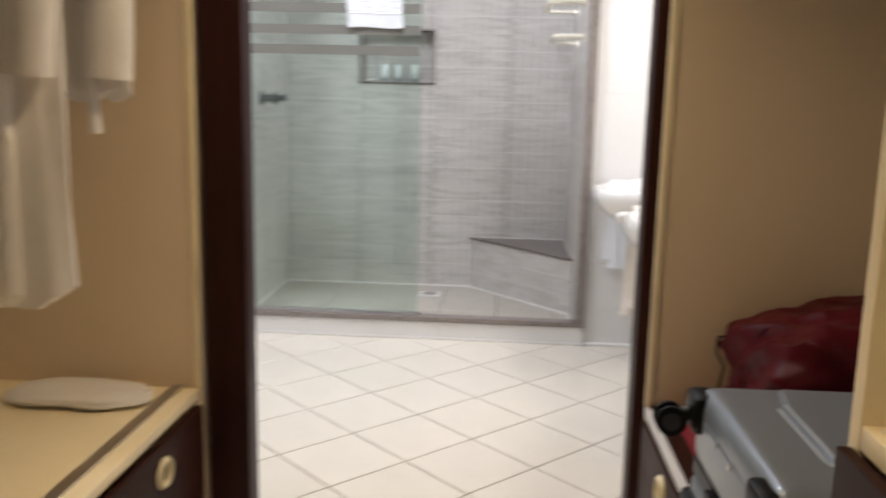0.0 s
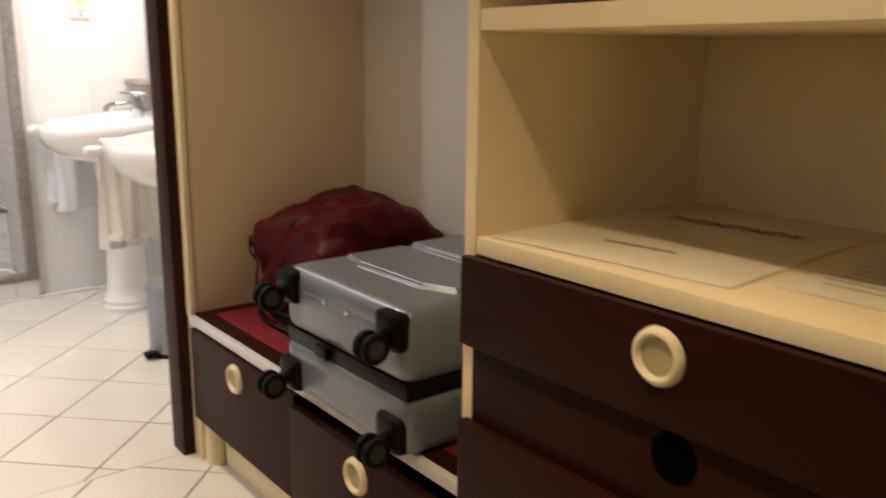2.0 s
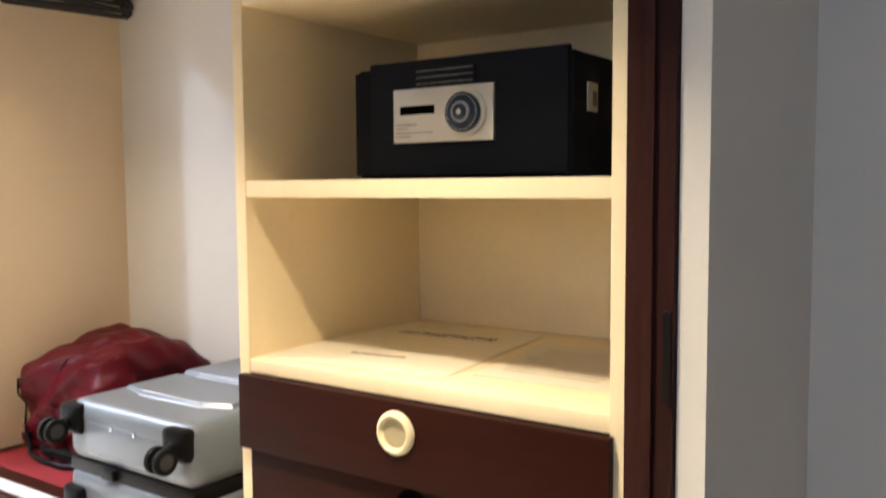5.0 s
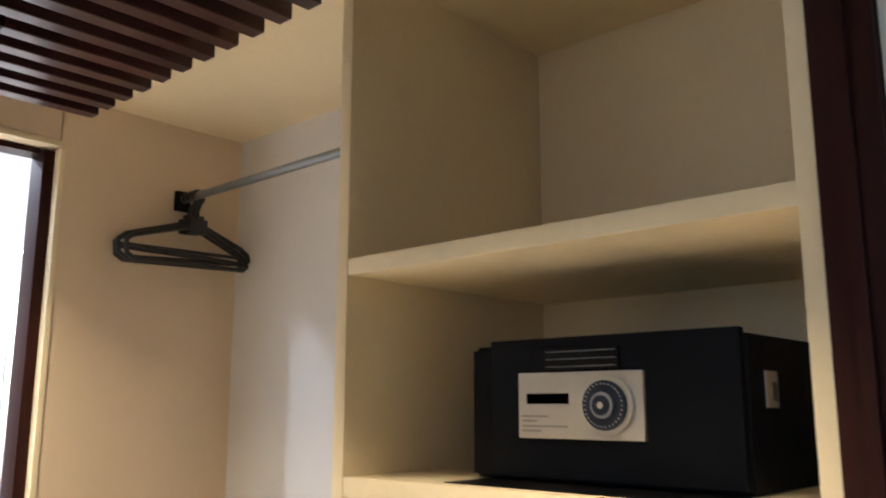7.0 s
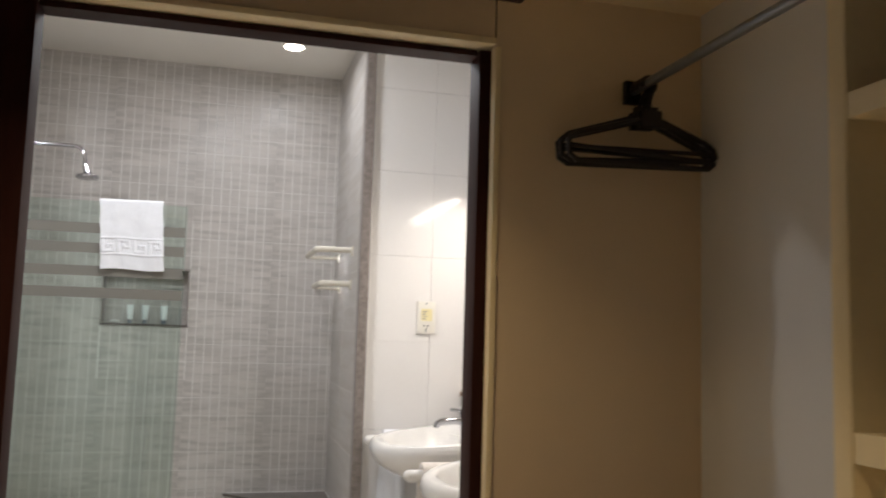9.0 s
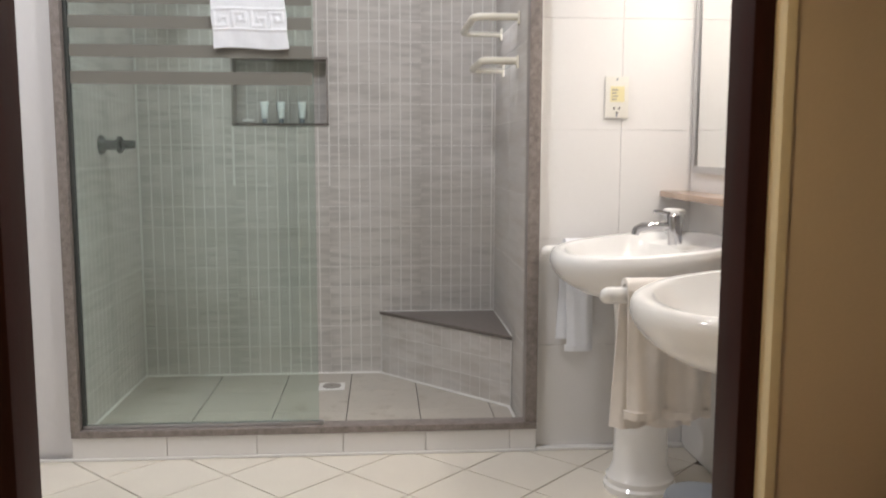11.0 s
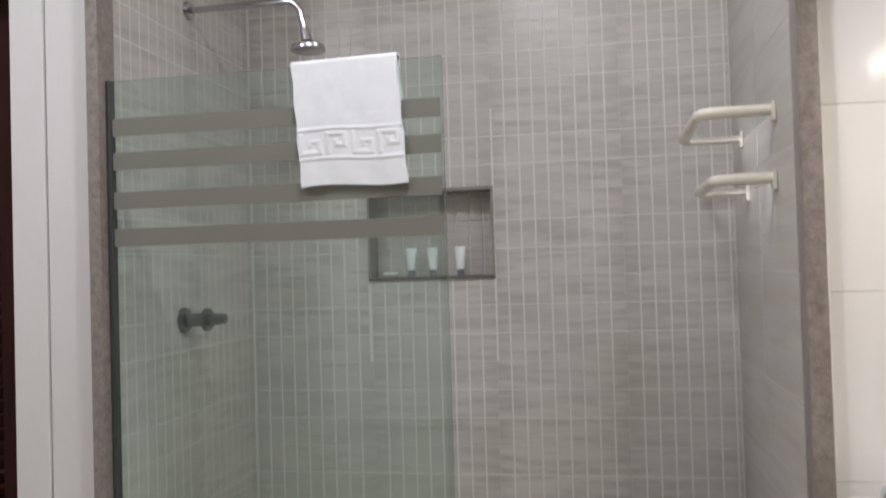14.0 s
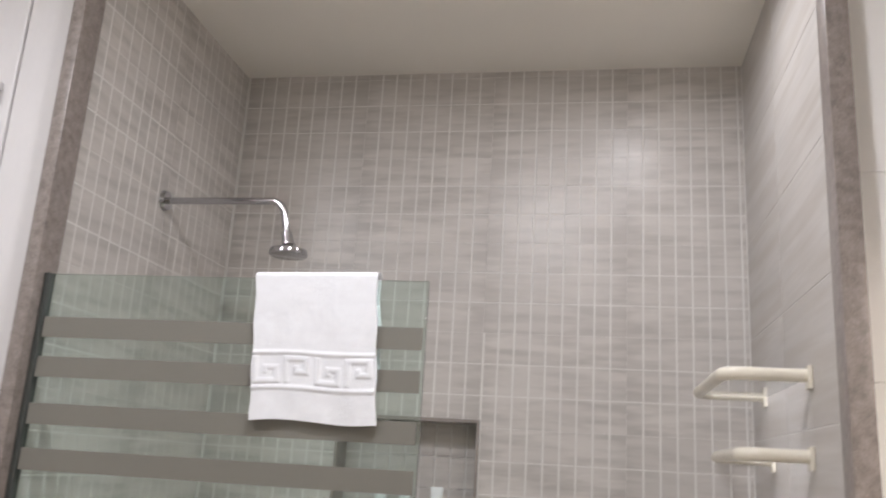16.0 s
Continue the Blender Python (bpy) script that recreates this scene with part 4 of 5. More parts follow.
for z0, z1 in ((1.757, 1.805), (1.666, 1.713), (1.560, 1.607), (1.460, 1.508)):
    part("frosted_band", box(GX0 + 0.012, GX1 - 0.006, 2.1135, 2.1155, z0, z1), STRIPEMAT, screen, "taupe frosted band", smooth=False)
part("edge_seal", box(GX0 - 0.003, GX0 + 0.010, 2.108, 2.133, 0.123, GZ1), SEALMAT, screen, "dark rubber edge seal")
part("bottom_channel", box(GX0, GX1 + 0.02, 2.106, 2.135, 0.1222, 0.136, bevel=0.002), ALU, screen, "thin aluminium bottom channel")

towel = thing("hand_towel", (-1.08, 2.12, 1.91), "white hand towel with an embossed Greek key border over the glass", "towel")
TX0, TX1 = -1.222, -0.945


KEY = [(0.0, 0.058, 1.7165, 1.728), (0.0465, 0.058, 1.688, 1.728), (0.024, 0.058, 1.688, 1.6985), (0.024, 0.0345, 1.688, 1.707), (0.0, 0.0115, 1.668, 1.728)]


def raised(u, z):
    """Height of the woven key border above the cloth, u across from its edge."""
    best = 0.0
    rects = [(-1, 1, 1.731, 1.740), (-1, 1, 1.655, 1.664)]
    if 1.66 < z < 1.74:
        k = math.floor((u - 0.004) / 0.0685)
        left = 0.004 + k * 0.0685
        rects += [(a + left, b + left, c, d) if k % 2 else (a + left, b + left, 3.396 - d, 3.396 - c) for a, b, c, d in KEY]
    for a, b, c, d in rects:
        inside = min(u - a, b - u, z - c, d - z)
        best = max(best, min(1.0, max(0.0, (inside + 0.0015) / 0.0035)))
    return 0.0027 * best


def towel_sheet():
    """One cloth from its front hem over the pane's top edge and down behind."""
    bm = bmesh.new()
    path = [(2.1000, 1.590 + 0.318 * k / 150, -1.0, 0.0) for k in range(151)]
    path += [(2.1195 - 0.0195 * math.cos(math.pi * k / 12), 1.908 + 0.013 * math.sin(math.pi * k / 12), -math.cos(math.pi * k / 12), math.sin(math.pi * k / 12)) for k in range(1, 12)]
    path += [(2.1390, 1.908 - 0.21 * k / 40, 1.0, 0.0) for k in range(41)]
    layers = []
    nu = 120
    for inner in (0.0, 0.008):
        grid = []
        for y, z, ny, nz in path:
            row = []
            for i in range(nu + 1):
                q = i / nu
                down = max(0.0, (1.908 - z) / 0.318)
                x = TX0 + (TX1 - TX0) * q + 0.022 * down + 0.0015 * math.sin(z * 60) * (1 if q > 0.5 else -1)
                out = 0.0
                if ny < 0 and nz == 0.0:
                    out = 0.0025 * math.sin(q * 8 + 1) * down + 0.0018 * math.sin(q * 15 + z * 12) * down + 0.0012 * noise.noise(Vector((q * 6, z * 18, 0)))
                    out += raised((TX1 - TX0) * q, z) if not inner else 0.0
                hem = (0.006 * math.sin(q * 5 + 0.5) + 0.004 * q) * down
                row.append(bm.verts.new((x, y + ny * (out - inner), z + nz * (out - inner * 0.7) + 0.005 * q + hem)))
            grid.append(row)
        layers.append(grid)
    a, b = layers
    n = len(path)
    for j in range(n - 1):
        for i in range(nu):
            bm.faces.new((a[j][i], a[j][i + 1], a[j + 1][i + 1], a[j + 1][i]))
            bm.faces.new((b[j][i], b[j + 1][i], b[j + 1][i + 1], b[j][i + 1]))
        for i in (0, nu):
            bm.faces.new((a[j][i], b[j][i], b[j + 1][i], a[j + 1][i]))
    for j in (0, n - 1):
        for i in range(nu):
            bm.faces.new((a[j][i], a[j][i + 1], b[j][i + 1], b[j][i]))
    return bm


part("cloth", towel_sheet(), TOWELMAT, towel)

shower_head = thing("wall_shower", (X_SHL, 2.645, 2.26), "chrome shower arm and round head on the mosaic wall", "shower head")
part("flange", cyl((X_SHL - 0.004, 2.645, 2.262), (X_SHL + 0.012, 2.645, 2.262), 0.034, 0.028, segs=30), CHROME, shower_head)
armp = [(X_SHL, 2.645, 2.262), (-1.44, 2.645, 2.262)] + arc((-1.44, 2.645, 2.212), (0, 0, 1), (1, 0, 0), 0.05, 0, 78, 10)[1:] + [Vector((-1.379, 2.645, 2.16))]
part("arm", sweep(armp, 0.0105, 14), CHROME, shower_head)
part("collar", cyl((-1.379, 2.645, 2.165), (-1.370, 2.645, 2.125), 0.015, 0.019, segs=24), CHROME, shower_head)
part("head", lathe([(0.018, 0.034), (0.026, 0.028), (0.054, 0.017), (0.0565, 0.010), (0.0565, 0.001), (0.052, -0.002)], (-1.367, 2.645, 2.094), 36), CHROME, shower_head)
valve = thing("shower_valve", (X_SHL, 2.575, 1.235), "chrome shower mixer valve on the mosaic wall", "shower valve")
part("flange", cyl((X_SHL - 0.004, 2.575, 1.235), (X_SHL + 0.014, 2.575, 1.235), 0.043, 0.038, segs=30, bevel=0.003), DIMCHROME, valve)
part("body", cyl((X_SHL + 0.014, 2.575, 1.235), (X_SHL + 0.075, 2.575, 1.235), 0.022, segs=24), DIMCHROME, valve)
kn = cyl((X_SHL + 0.075, 2.575, 1.235), (X_SHL + 0.090, 2.575, 1.235), 0.037, segs=24, bevel=0.003)
part("collar", kn, DIMCHROME, valve)
part("handle", cyl((X_SHL + 0.090, 2.575, 1.235), (X_SHL + 0.145, 2.575, 1.238), 0.021, 0.017, segs=24, bevel=0.003), DIMCHROME, valve)

niche = thing("wall_niche", (-1.08, Y_BACK, 1.348), "recessed soap niche with a dark stone sill in the mosaic wall", "niche", kind="structure")
part("sill", box(-1.318, -0.838, Y_BACK - 0.006, Y_BACK + 0.11, 1.336, 1.349, bevel=0.002), DARKSTONE, niche)
part("side", box(-1.318, -1.309, Y_BACK - 0.005, Y_BACK + 0.11, 1.349, 1.676), NICHETRIM, niche)
part("side", box(-0.849, -0.839, Y_BACK - 0.005, Y_BACK + 0.11, 1.349, 1.676), NICHETRIM, niche)
part("head", box(-1.309, -0.849, Y_BACK - 0.005, Y_BACK + 0.11, 1.664, 1.676), NICHETRIM, niche)


def tube_bottle(x, y, z):
    t = thing("toiletry_tube", (x, y, z), "small pale tube of toiletries standing on its cap in the niche", "toiletry tube", "toiletry tubes")
    bm = bmesh.new()
    rings = []
    for r, w, h in ((0.013, 0.013, 0.022), (0.0165, 0.0165, 0.026), (0.0145, 0.018, 0.06), (0.003, 0.0215, 0.100), (0.002, 0.0215, 0.108)):
        rings.append([bm.verts.new((x + w * math.cos(k * math.tau / 20), y + r * math.sin(k * math.tau / 20), z + h)) for k in range(20)])
    for a, b in zip(rings, rings[1:]):
        for k in range(20):
            bm.faces.new((a[k], a[(k + 1) % 20], b[(k + 1) % 20], b[k]))
    bm.faces.new(rings[0][::-1])
    bm.faces.new(rings[-1])
    part("tube", bm, TUBEMAT, t)
    part("cap", cyl((x, y, z), (x, y, z + 0.023), 0.0125, 0.0115, segs=20, bevel=0.002), STEEL, t, "grey cap")


for tx in (-1.162, -1.080, -0.975):
    tube_bottle(tx, Y_BACK + 0.045, 1.3495)
soap = lump(-1.245, Y_BACK + 0.05, 1.36, 0.030, 0.020, 0.010, 1.0, 0.05)
solo("soap_bar", soap, PORCELAIN, "small wrapped white soap lying in the niche", "soap")

# corner seat
seat = thing("shower_seat", (-0.2, 2.95, 0.06), "triangular tiled corner seat with a dark stone top", "shower seat", kind="structure")
part("top", prism([(-0.590, 3.116), (0.002, 3.116), (0.002, 2.470)], 0.371, 0.386), DARKSTONE, seat, "dark polished stone top")
part("core", prism([(-0.582, 3.116), (0.002, 3.116), (0.002, 2.4807)], 0.058, 0.3705), MOSAICBED, seat)
fa, fb = Vector((-0.578, 3.112, 0)), Vector((-0.001, 2.484, 0))
fdir = (fb - fa).normalized()
fout = Vector((fdir.y, -fdir.x, 0))
if fout.y > 0:
    fout = -fout
flen = (fb - fa).length
ncell = 14
for r in range(3):
    bm = bmesh.new()
    for k in range(ncell):
        made = bmesh.ops.create_cube(bm, size=1.0)["verts"]
        c = fa + fdir * (flen * (k + 0.5) / ncell) + fout * 0.0
        m = Matrix.Translation((c.x, c.y, 0.061 + 0.1030 * (r + 0.5))) @ Matrix.Rotation(math.atan2(fdir.y, fdir.x), 4, "Z") @ Matrix.Diagonal((flen / ncell - 0.0040, 0.0030, 0.0995, 1))
        bmesh.ops.transform(bm, matrix=m, verts=made)
    part("tile_row", bm, SEATMOSAIC, seat, smooth=False)
part("joint", sweep([(-1.782, 3.114, 0.064), (-0.59, 3.114, 0.064), (-0.008, 2.480, 0.064), (-0.006, 2.16, 0.064)], 0.006, 8), SILICONE, seat, "white silicone joint")
joint = thing("silicone_joint", (X_SHL, 2.6, 0.062), "white silicone joint along the shower floor", "joint", kind="structure")
part("bead", sweep([(X_SHL + 0.003, 2.16, 0.063), (X_SHL + 0.003, 3.116, 0.063)], 0.006, 8), SILICONE, joint)
part("bead", sweep([(0.003, 2.50, 0.387), (0.003, 3.114, 0.387), (-0.57, 3.115, 0.387)], 0.003, 8), SILICONE, joint)

drain = thing("floor_drain", (-0.825, 2.862, 0.062), "square white floor drain with a round metal grate", "floor drain")
part("frame", box(-0.888, -0.762, 2.802, 2.922, 0.056, 0.0665, bevel=0.002), SILICONE, drain)
part("grate", cyl((-0.825, 2.862, 0.0665), (-0.825, 2.862, 0.069), 0.045, segs=28), NICHETRIM, drain)
part("hole", cyl((-0.825, 2.862, 0.069), (-0.825, 2.862, 0.0695), 0.007, segs=16), DARKGROUT, drain)


def rack(z, y0, y1, reach):
    r = thing("shower_rack", (0.0, (y0 + y1) / 2, z), "cream plastic rail rack on the tiled shower wall", "shower rack", "shower racks")
    pts = [Vector((0.003, y0, z)), Vector((-reach + 0.04, y0, z))] + arc((-reach + 0.04, y0 + 0.04, z), (0, -1, 0), (-1, 0, 0), 0.04, 0, 90, 8)[1:]
    pts += [Vector((-reach, y1 - 0.04, z))] + arc((-reach + 0.04, y1 - 0.04, z), (-1, 0, 0), (0, 1, 0), 0.04, 0, 90, 8)[1:] + [Vector((0.003, y1, z))]
    part("rail", sweep(pts, 0.0155, 14), CREAMRAIL, r)
    sh = part("shelf_pane", box(-reach + 0.004, 0.003, y0 + 0.004, y1 - 0.004, z - 0.003, z + 0.003), CLEARGLASS, r, "clear shelf pane", smooth=False)
    sh.visible_shadow = False
    for y in (y0, y1):
        part("wall_mount", box(-0.006, 0.004, y - 0.018, y + 0.018, z - 0.03, z + 0.022, bevel=0.003), CREAMRAIL, r)


rack(1.768, 2.385, 2.90, 0.185)
rack(1.590, 2.400, 2.82, 0.150)
shower_lamp = thing("ceiling_downlight", (-0.35, 2.43, CEIL_B), "round white surface downlight on the shower ceiling", "downlight", "bathroom downlights")
part("can", lathe([(0.062, 0.0), (0.064, -0.055), (0.058, -0.060), (0.052, -0.058), (0.052, -0.01)], (-0.35, 2.43, CEIL_B), 36), SILICONE, shower_lamp)
part("lamp_face", cyl((-0.35, 2.43, CEIL_B - 0.064), (-0.35, 2.43, CEIL_B - 0.061), 0.050, segs=32), GLOWDISC, shower_lamp, "glowing lamp face")
# fittings for the two unseen lamps; the one at x -2.0 is made up
for lx, ly in [(-0.75, 1.45), (-2.0, 1.0)]:
    d = thing("ceiling_downlight", (lx, ly, CEIL_B), "round white downlight assumed in the bathroom ceiling, out of view", "downlight", "bathroom downlights")
    part("trim_ring", lathe([(0.075, 0.0), (0.078, -0.010), (0.092, -0.008), (0.095, 0.0)], (lx, ly, CEIL_B), 36, closed=True), SILICONE, d)
    part("lamp_face", cyl((lx, ly, CEIL_B - 0.008), (lx, ly, CEIL_B - 0.004), 0.074, segs=32), GLOWDISC, d, "glowing lamp face")

# ---- side door ----
side_door = thing("side_door", (-2.45, 2.2, 0), "dark red-brown louvred wooden door beside the shower", "door", kind="structure")
part("stile", box(-2.125, -2.046, 2.165, 2.205, 0.004, 2.198, bevel=0.004), DARKWOOD, side_door)
part("stile", box(-2.858, -2.778, 2.165, 2.205, 0.004, 2.198, bevel=0.004), DARKWOOD, side_door)
part("rail", box(-2.778, -2.125, 2.165, 2.205, 0.004, 0.16), DARKWOOD, side_door)
part("rail", box(-2.778, -2.125, 2.165, 2.205, 2.08, 2.198), DARKWOOD, side_door)
part("backing", box(-2.778, -2.125, 2.200, 2.206, 0.16, 2.08), DARKWOOD, side_door)
for k in range(48):
    z = 0.175 + k * 0.0395
    bm = box(-2.777, -2.126, -0.004, 0.004, -0.024, 0.024)
    bmesh.ops.transform(bm, matrix=Matrix.Translation((0, 2.183, z + 0.018)) @ Matrix.Rotation(radians(38), 4, "X"), verts=bm.verts)
    part("louvre", bm, DARKWOOD, side_door, smooth=False)


# ---- basins, rails, towels ----
def basin(cy, label):
    b = thing("pedestal_basin", (0.36, cy, 0), label, "washbasin", "washbasins")
    cx, rim = 0.36, 0.858
    bm = bmesh.new()
    segs = 56
    prof = [(0.22, -0.200), (0.50, -0.172), (0.76, -0.132), (0.91, -0.092), (0.975, -0.060), (1.0, -0.034), (0.997, -0.014), (0.975, 0.000), (0.93, 0.006), (0.88, 0.003), (0.845, -0.010),
            (0.79, -0.045), (0.68, -0.095), (0.45, -0.125), (0.15, -0.135)]
    rings = []
    for r, h in prof:
        ring = []
        for k in range(segs):
            a = k * math.tau / segs
            c, s = math.cos(a), math.sin(a)
            inner = h < -0.005 and r < 0.87 and prof.index((r, h)) > 8
            rx = 0.345 if c < 0 else (0.285 if not inner else 0.150)
            x = cx + rx * r * (abs(c) ** 0.85) * (1 if c >= 0 else -1)
            y = cy + 0.340 * r * (abs(s) ** 0.92) * (1 if s >= 0 else -1)
            lift = 0.032 * (1 + x / 0.36 - 0.37 / 0.36) if not inner else 0.016
            ring.append(bm.verts.new((min(x, X_BR - 0.001), y, rim + h + lift)))
        rings.append(ring)
    for p, q in zip(rings, rings[1:]):
        for k in range(segs):
            bm.faces.new((p[k], p[(k + 1) % segs], q[(k + 1) % segs], q[k]))
    bm.faces.new(rings[0][::-1])
    bm.faces.new(rings[-1])
    part("bowl", bm, PORCELAIN, b)
    part("pedestal", lathe([(0.128, 0.0), (0.130, 0.022), (0.120, 0.030), (0.122, 0.050), (0.112, 0.060), (0.098, 0.10), (0.090, 0.30), (0.094, 0.50), (0.108, 0.66), (0.115, 0.70)],
                           (0.350, cy, 0.0), 40, sx=1.0, sy=0.95), PORCELAIN, b)
    part("drain_ring", cyl((0.36, cy, rim - 0.136), (0.36, cy, rim - 0.132), 0.024, segs=24), CHROME, b)
    part("overflow", cyl((0.470, cy, rim - 0.055), (0.488, cy, rim - 0.05), 0.011, segs=16), VOIDSHADE, b)
    rim += 0.034
    t = thing("basin_tap", (0.452, cy, rim), "chrome single-lever tap on the basin deck", "tap", "basin taps")
    part("body", cyl((0.452, cy, rim - 0.004), (0.440, cy, rim + 0.095), 0.026, 0.023, segs=28, bevel=0.003), CHROME, t)
    part("spout", sweep([(0.447, cy, rim + 0.055), (0.392, cy, rim + 0.062), (0.332, cy, rim + 0.058), (0.310, cy, rim + 0.046)], 0.0145, 14), CHROME, t)
    part("aerator", cyl((0.312, cy, rim + 0.052), (0.308, cy, rim + 0.030), 0.013, segs=18), CHROME, t)
    part("lever", sweep([(0.444, cy, rim + 0.090), (0.427, cy, rim + 0.104), (0.400, cy, rim + 0.108), (0.372, cy, rim + 0.111)], 0.0075, 10), CHROME, t)
    part("cap", lathe([(0.023, 0.0), (0.024, 0.012), (0.016, 0.020), (0.004, 0.022)], (0.441, cy, rim + 0.084), 24), CHROME, t)


basin(1.690, "white pedestal washbasin with a chrome tap near the shower")
basin(0.700, "white pedestal washbasin with a chrome tap near the doorway")


def towel_rail(y, z, x0, label):
    r = thing("towel_rail", (0.4, y, z), label, "towel rail", "towel rails")
    pts = [(x0 + 0.022, y, z), (X_BR - 0.002, y, z)]
    part("bar", sweep(pts, 0.0235, 18), PORCELAIN, r)
    tip = lathe([(0.0235, 0.0), (0.021, 0.010), (0.014, 0.018), (0.005, 0.022)], (0, 0, 0), 18)
    bmesh.ops.transform(tip, matrix=Matrix.Translation((x0 + 0.022, y, z)) @ Matrix.Rotation(radians(-90), 4, "Y"), verts=tip.verts)
    part("rounded_end", tip, PORCELAIN, r)


towel_rail(2.060, 0.822, 0.050, "white porcelain towel rail between basin and tiled wall")
towel_rail(1.130, 0.806, 0.040, "white porcelain towel rail between the two basins")


def draped(y, z, x0, x1, fall_f, fall_b, mat, label, deep=1.0):
    t = thing("bath_towel", ((x0 + x1) / 2, y, z), label, "towel", "rail towels")
    wave = lambda s, q: deep * (0.010 * math.sin(s * 13 * deep + q * 2) * (0.3 + q) + 0.005 * math.sin(s * 27 * deep + 2))
    part("front_fall", cloth((x0, y - 0.036, z + 0.020), (x1 - x0, 0, 0), (0.01, 0, -fall_f), 36, 30, wave, -0.010), mat, t)
    part("hem", cloth((x0 - 0.001, y - 0.0372, z + 0.042 - fall_f), (x1 - x0 + 0.002, 0, 0), (0.001, 0, -0.024), 36, 4, lambda s, q: wave(s, 0.95), -0.013), mat, t)
    part("back_fall", cloth((x0, y + 0.030, z + 0.020), (x1 - x0, 0, 0), (-0.02, 0, -fall_b), 36, 30, wave, 0.010), mat, t)
    bm = bmesh.new()
    n = 10
    inner = [[bm.verts.new((x, y + 0.026 * math.cos(math.pi * k / n), z + 0.008 + 0.026 * math.sin(math.pi * k / n))) for k in range(n + 1)] for x in (x0, x1)]
    outer = [[bm.verts.new((x, y + 0.040 * math.cos(math.pi * k / n), z + 0.010 + 0.040 * math.sin(math.pi * k / n))) for k in range(n + 1)] for x in (x0, x1)]
    for k in range(n):
        bm.faces.new((inner[0][k], inner[0][k + 1], inner[1][k + 1], inner[1][k]))
        bm.faces.new((outer[0][k], outer[0][k + 1], outer[1][k + 1], outer[1][k]))
        for e in (0, 1):
            bm.faces.new((inner[e][k], inner[e][k + 1], outer[e][k + 1], outer[e][k]))
    part("fold", bm, mat, t)


draped(1.130, 0.806, 0.110, 0.350, 0.37, 0.42, OLDTOWEL, "cream terry towel draped over the porcelain rail")
draped(2.060, 0.822, 0.140, 0.240, 0.41, 0.38, TOWELMAT, "white terry towel draped over the rail behind the basin", 0.4)

# tumbler on the basin deck
tum = thing("tumbler", (0.52, 1.90, 0.900), "clear drinking glass with a white paper cover on the basin", "glass")
part("glass", lathe([(0.030, 0.0), (0.036, 0.085), (0.0335, 0.085), (0.028, 0.004)], (0.52, 1.90, 0.898), 28), CLEARGLASS, tum)
part("paper_cover", lathe([(0.040, 0.0), (0.042, 0.004), (0.040, 0.014), (0.030, 0.018), (0.004, 0.018)], (0.52, 1.90, 0.981), 28), SILICONE, tum, "white paper cover")
basket = thing("tissue_basket", (0.58, 1.27, 0.80), "small woven brown fibre basket fixed to the tiled wall", "basket")
bm = box(0.515, X_BR - 0.001, 1.215, 1.335, 0.815, 0.905, bevel=0.006)
part("woven_box", bm, WOVEN, basket)
for z in (0.83, 0.85, 0.87, 0.89):
    part("band", box(0.5115, 0.5155, 1.214, 1.336, z - 0.004, z + 0.004), WOVEN, basket, smooth=False)
part("rim", box(0.510, X_BR - 0.001, 1.210, 1.340, 0.905, 0.915, bevel=0.003), WOVEN, basket)

# mirror, ledge and lamp over the basins
mir = thing("wall_mirror", (X_BR, 1.1, 1.13), "large wall mirror in a slim aluminium frame above the basins", "mirror")
part("glass", box(X_BR - 0.014, X_BR - 0.009, 0.34, 2.030, 1.155, 1.955), MIRRORMAT, mir, smooth=False)
fr = box(X_BR - 0.020, X_BR - 0.001, 0.31, 2.065, 1.128, 1.1545)
box(X_BR - 0.020, X_BR - 0.001, 0.31, 2.065, 1.9555, 1.982, bm=fr)
box(X_BR - 0.020, X_BR - 0.001, 2.0305, 2.065, 1.1545, 1.9555, bm=fr)
box(X_BR - 0.020, X_BR - 0.001, 0.31, 0.3395, 1.1545, 1.9555, bm=fr)
part("frame", fr, ALU, mir, "slim aluminium frame")
part("backing", box(X_BR - 0.009, X_BR - 0.001, 0.34, 2.030, 1.155, 1.955), BLACKPLASTIC, mir)
led = thing("stone_ledge", (0.6, 1.1, 1.04), "polished beige-brown stone ledge below the mirror", "ledge")
part("slab", box(0.535, X_BR + 0.004, 0.115, 2.116, 1.032, 1.056, bevel=0.004), LEDGESTONE, led)
mlamp = thing("mirror_light", (0.60, 1.35, 2.08), "long warm mirror light under an opaque hood", "wall lamp")
part("hood", box(0.535, X_BR + 0.004, 0.75, 1.95, 2.088, 2.104, bevel=0.003), WHITE_WOOD, mlamp)
part("diffuser", box(0.545, 0.575, 0.80, 1.90, 2.079, 2.0875), GLOWWARM, mlamp, "glowing diffuser")
part("front_lip", box(0.528, 0.535, 0.75, 1.95, 2.070, 2.104, bevel=0.002), WHITE_WOOD, mlamp)

# socket on the tiled wall
sock = thing("shaver_socket", (0.35, Y_SH, 1.42), "ivory shaver socket plate with a yellow sticker", "socket")
part("plate", box(0.302, 0.395, Y_SH - 0.012, Y_SH - 0.0005, 1.342, 1.502, bevel=0.003), SOCKETMAT, sock)
part("sticker", box(0.322, 0.378, Y_SH - 0.0135, Y_SH - 0.0122, 1.405, 1.465), STICKER, sock, "yellow sticker")
for k in range(4):
    part("sticker_mark", box(0.328, 0.346 + 0.006 * (k % 2), Y_SH - 0.0142, Y_SH - 0.0136, 1.412 + 0.012 * k, 1.417 + 0.012 * k), GREYINK, sock, smooth=False)
